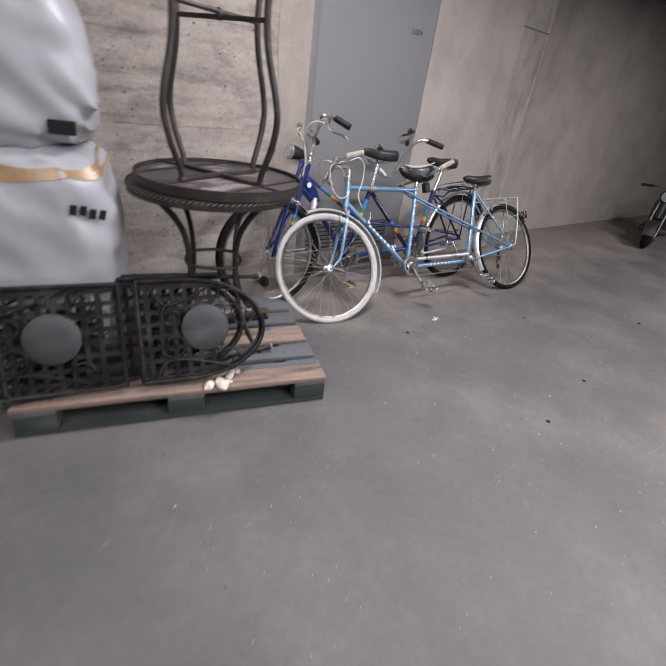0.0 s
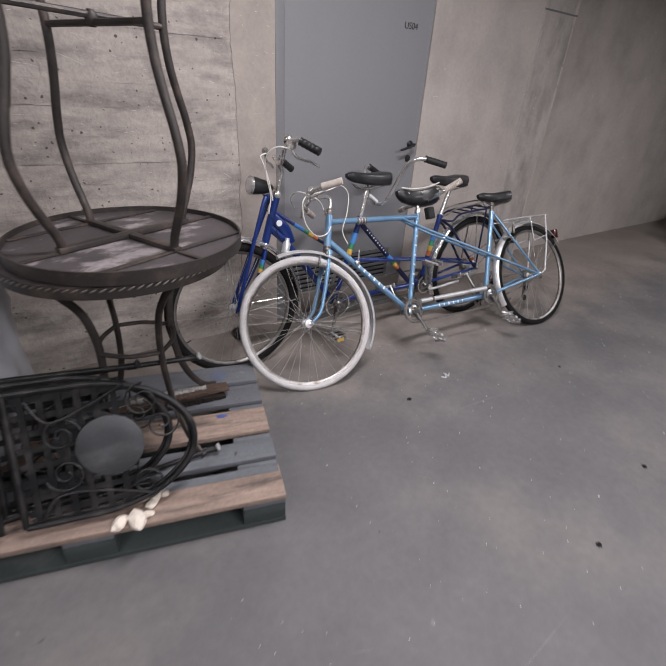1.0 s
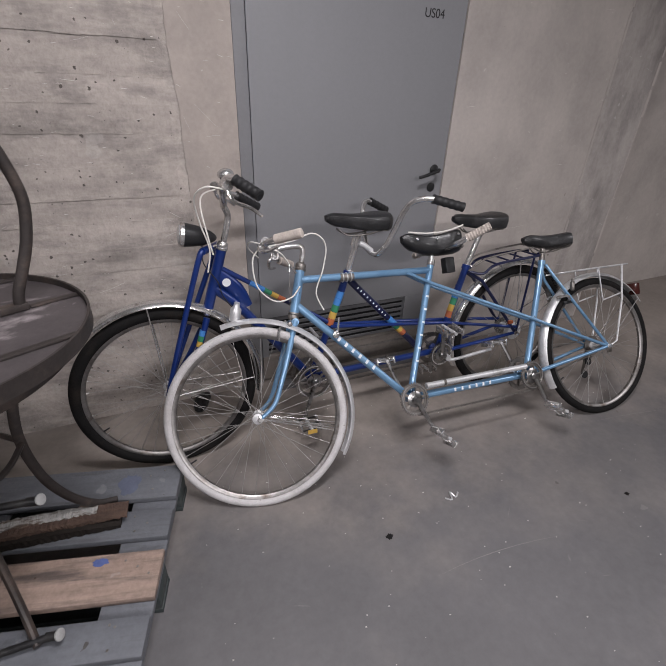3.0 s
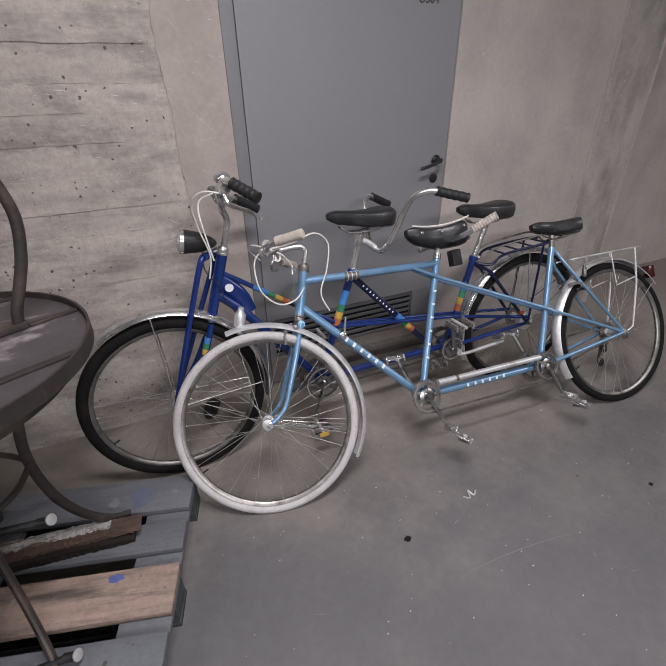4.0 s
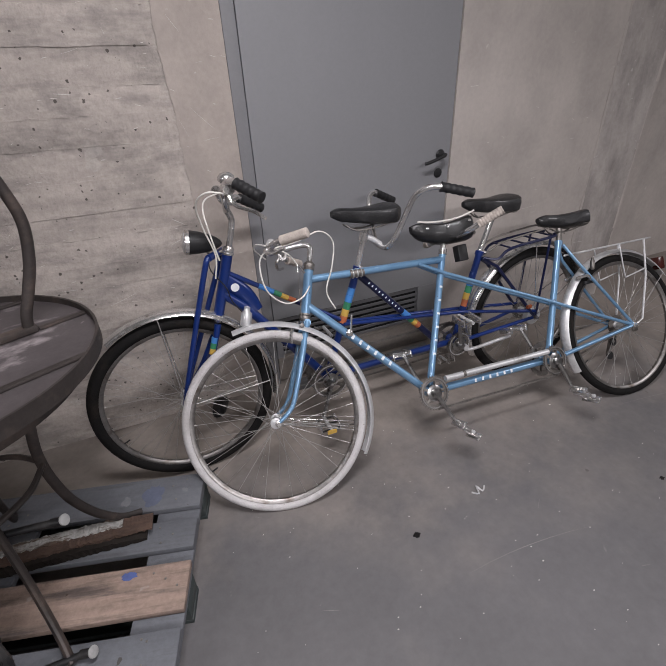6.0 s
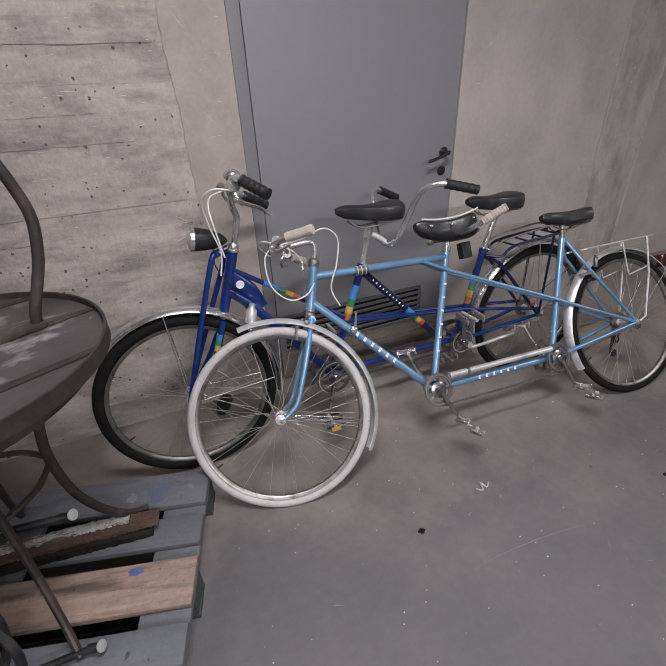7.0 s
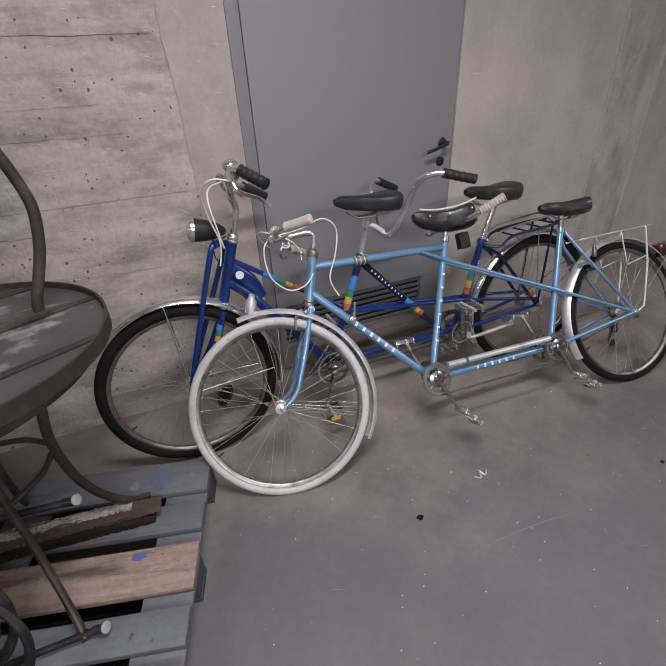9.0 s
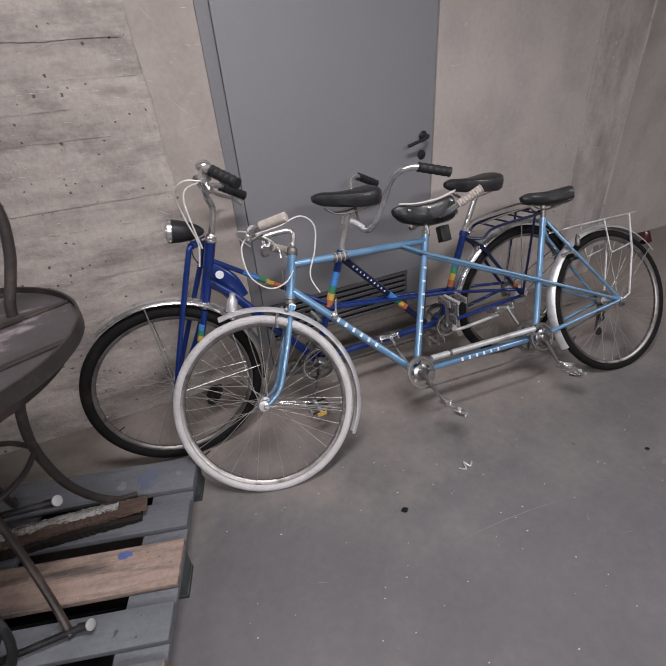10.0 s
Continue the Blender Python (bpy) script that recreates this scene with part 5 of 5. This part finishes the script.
for i, (x, y, sx, sy, sz) in enumerate(((-0.985, -1.212, 0.026, 0.020, 0.015), (-0.935, -1.225, 0.036, 0.026, 0.018), (-0.90, -1.218, 0.016, 0.012, 0.009), (-0.885, -1.190, 0.017, 0.014, 0.012), (-0.865, -1.165, 0.022, 0.016, 0.013), (-0.838, -1.165, 0.012, 0.013, 0.010))):
    lump("plaster_lump", x, y, PH + 0.001, (sx, sy, sz), i + 1, PLASTER, "pale broken lump of plaster on the pallet", "rubble", "plaster lumps")

lump("broken_brick", -0.135, -0.075, 0.0, (0.075, 0.035, 0.028), 9, DARK_IRON, "dark brown broken brick on the floor by the wall", "brick", "")

# wooden strips stacked on the floor against the wall foot
for i, (x0, y0, ln, rz) in enumerate(((0.28, -0.050, 0.80, 0.5), (0.24, -0.088, 0.86, -0.6))):
    ob = part("wooden_strip", boxed(0, -0.016, 0.0005, ln, 0.016, 0.022 + 0.008 * i, 0.002), DOOR_DARK, None)
    ob.matrix_basis = pose(x0, y0, 0, 0, 0, rz)
    tagged(ob, "grimy dark wooden strip lying along the door foot", "wood strip", "wooden strips")

# small metal bit and crumbs on the floor
bit = part("bent_wire", tube([(-0.03, 0.005, 0.004), (-0.01, -0.012, 0.006), (0.0, 0.018, 0.010), (0.012, -0.006, 0.004), (0.034, 0.010, 0.004)], 0.0032, 6, 3), ALU)
bit.matrix_basis = pose(0.676, -0.998, 0)
tagged(bit, "small bent piece of bright wire on the floor", "wire")
rng = random.Random(11)
verts, faces = [], []
for i in range(560):
    x, y = rng.uniform(-1.3, 3.2), rng.uniform(-2.6, -0.15)
    if x < -0.25 and y > -1.5:
        continue
    s = rng.uniform(0.0008, 0.0026) * (1.6 if rng.random() < 0.06 else 1)
    a = rng.uniform(0, 6.3)
    k = len(verts)
    for j in range(3):
        verts.append((x + s * 1.6 * math.cos(a + 2.1 * j), y + s * math.sin(a + 2.1 * j), 0.0))
    verts.append((x, y, s * 1.1))
    faces += [(k, k + 1, k + 3), (k + 1, k + 2, k + 3), (k + 2, k, k + 3)]
me = bpy.data.meshes.new("crumbs")
me.from_pydata(verts, [], faces)
me.materials.append(SPECK)
tagged(new("crumbs", me), "white crumbs and chips scattered on the floor", "crumbs", kind="stuff")
for i, (x, y, s) in enumerate(((0.360, -1.054, 0.013), (1.35, -1.25, 0.010), (0.95, -1.9, 0.012), (2.2, -1.7, 0.016), (1.6, -2.2, 0.014), (0.4, -2.0, 0.012))):
    tagged(smear("oil_spot", x, y, s * 1.2, s, 0.0012, 20 + i, RUBBER, None, "small dark spot of grease on the floor"), category="stain", kind="structure")

# ---- far end: a small scooter parked in the gloom ----
V = empty("motor_scooter", pose(4.80, -0.70, 0, 0, 0, 12))
tagged(V, "small dark motor scooter parked in the gloom", "scooter")
wh = part("wheel", rings((0, 0, 0.16), 0.115, round_profile(0.042, 12), 36), RUBBER, V)
part("rim", turned((0, -0.03, 0.16), (0, 1, 0), [(0, 0.03), (0.005, 0.075), (0.055, 0.075), (0.06, 0.03)], 24), ALU, wh)
wh = part("wheel", rings((1.05, 0, 0.16), 0.115, round_profile(0.042, 12), 36), RUBBER, V)
part("rim", turned((1.05, -0.03, 0.16), (0, 1, 0), [(0, 0.03), (0.005, 0.075), (0.055, 0.075), (0.06, 0.03)], 24), ALU, wh)
part("steering_head", tube([(0.10, 0, 0.36), (0.15, 0, 0.54), (0.19, 0, 0.68)], (0.05, 0.045), 14, 4, 1.3), GRIME, V)
part("front_mudguard", rings((0, 0, 0.16), 0.185, [(0, -0.06), (0.012, 0), (0, 0.06), (-0.006, 0.055), (0.004, 0), (-0.006, -0.055)], 24, "y", 15, 170), GRIME, V)
part("footboard", boxed(0.12, -0.15, 0.17, 0.62, 0.15, 0.25, 0.02), GRIME, V)
part("rear_body", boxed(0.55, -0.15, 0.22, 1.20, 0.15, 0.54, 0.06), GRIME, V)
part("seat", boxed(0.50, -0.13, 0.54, 1.18, 0.13, 0.63, 0.04), LEATHER, V)
part("handlebar", tube([(0.24, -0.30, 0.69), (0.19, -0.12, 0.71), (0.19, 0.12, 0.71), (0.24, 0.30, 0.69)], 0.013, 10, 5), STEEL, V)
part("headlight", turned((0.12, 0, 0.62), (-1, 0, 0.1), [(0, 0.06), (0.03, 0.07), (0.05, 0.06)], 18), GLASS, V)
for sd in (-1, 1):
    grip(V, (0.21, sd * 0.2, 0.70), (0.245, sd * 0.33, 0.69), 0.017, BLACK)
    part("fork_leg", tube([(0.0, sd * 0.065, 0.16), (0.10, sd * 0.065, 0.42), (0.17, sd * 0.05, 0.62)], 0.016, 10), STEEL, V)

# pale scuffs on the walls
rng = random.Random(21)
verts, faces = [], []
for i in range(420):
    left = i < 300
    x, z = (rng.uniform(-1.3, 0.14), rng.uniform(0.15, 1.9)) if left else (rng.uniform(1.18, 3.0), rng.uniform(0.2, 1.9))
    if x > 2.5 and not left:
        z *= 0.5
    ln = rng.uniform(0.004, 0.022) * (rng.uniform(2, 9) if rng.random() < 0.14 else 1)
    a = rng.gauss(0, 0.22) if rng.random() < 0.7 else rng.uniform(-2, 2)
    wd = rng.uniform(0.0003, 0.0011)
    k = len(verts)
    bend = rng.uniform(-0.12, 0.12) * ln
    for j in range(4):
        t = j / 3
        ww = wd * (1 - abs(2 * t - 1) * 0.7)
        cx, cz = x + ln * t * math.cos(a), z + ln * t * math.sin(a) + bend * t * (1 - t)
        y = -0.0054 if left else (-0.0018 if x < 2.5 else 0.298)
        verts += [(cx, y, cz - ww), (cx, y, cz + ww)]
    faces += [(k + 2 * j, k + 2 * j + 2, k + 2 * j + 3, k + 2 * j + 1) for j in range(3)]
me = bpy.data.meshes.new("wall_scuffs")
me.from_pydata(verts, [], faces)
me.materials.append(SPECK)
tagged(new("wall_scuffs", me), "pale scratches and scuffs on the concrete wall", "scuffs", kind="stuff")

# pale scratches and drag marks on the floor
rng = random.Random(33)
verts, faces = [], []
for i in range(150):
    x, y = rng.uniform(-0.9, 3.4), rng.uniform(-2.6, -0.3)
    if x < -0.2 and y > -1.5:
        continue
    far = rng.random() < 0.12
    ln = rng.uniform(0.25, 0.7) if far else rng.uniform(0.01, 0.07)
    a = rng.gauss(0.1, 0.25) if far else rng.uniform(-1.6, 1.6)
    wd = rng.uniform(0.0004, 0.0010)
    bend = rng.uniform(-0.15, 0.15) * ln
    k = len(verts)
    for j in range(7):
        t = j / 6
        ww = wd * (1 - abs(2 * t - 1) * 0.8)
        cx, cy = x + ln * t * math.cos(a), y + ln * t * math.sin(a) + bend * t * (1 - t)
        verts += [(cx, cy - ww, 0.0008), (cx, cy + ww, 0.0008)]
    faces += [(k + 2 * j, k + 2 * j + 2, k + 2 * j + 3, k + 2 * j + 1) for j in range(6)]
me = bpy.data.meshes.new("floor_scratches")
me.from_pydata(verts, [], faces)
me.materials.append(SCRATCH)
tagged(new("floor_scratches", me), "pale thin scratches and drag marks on the floor", "scratches", kind="stuff")
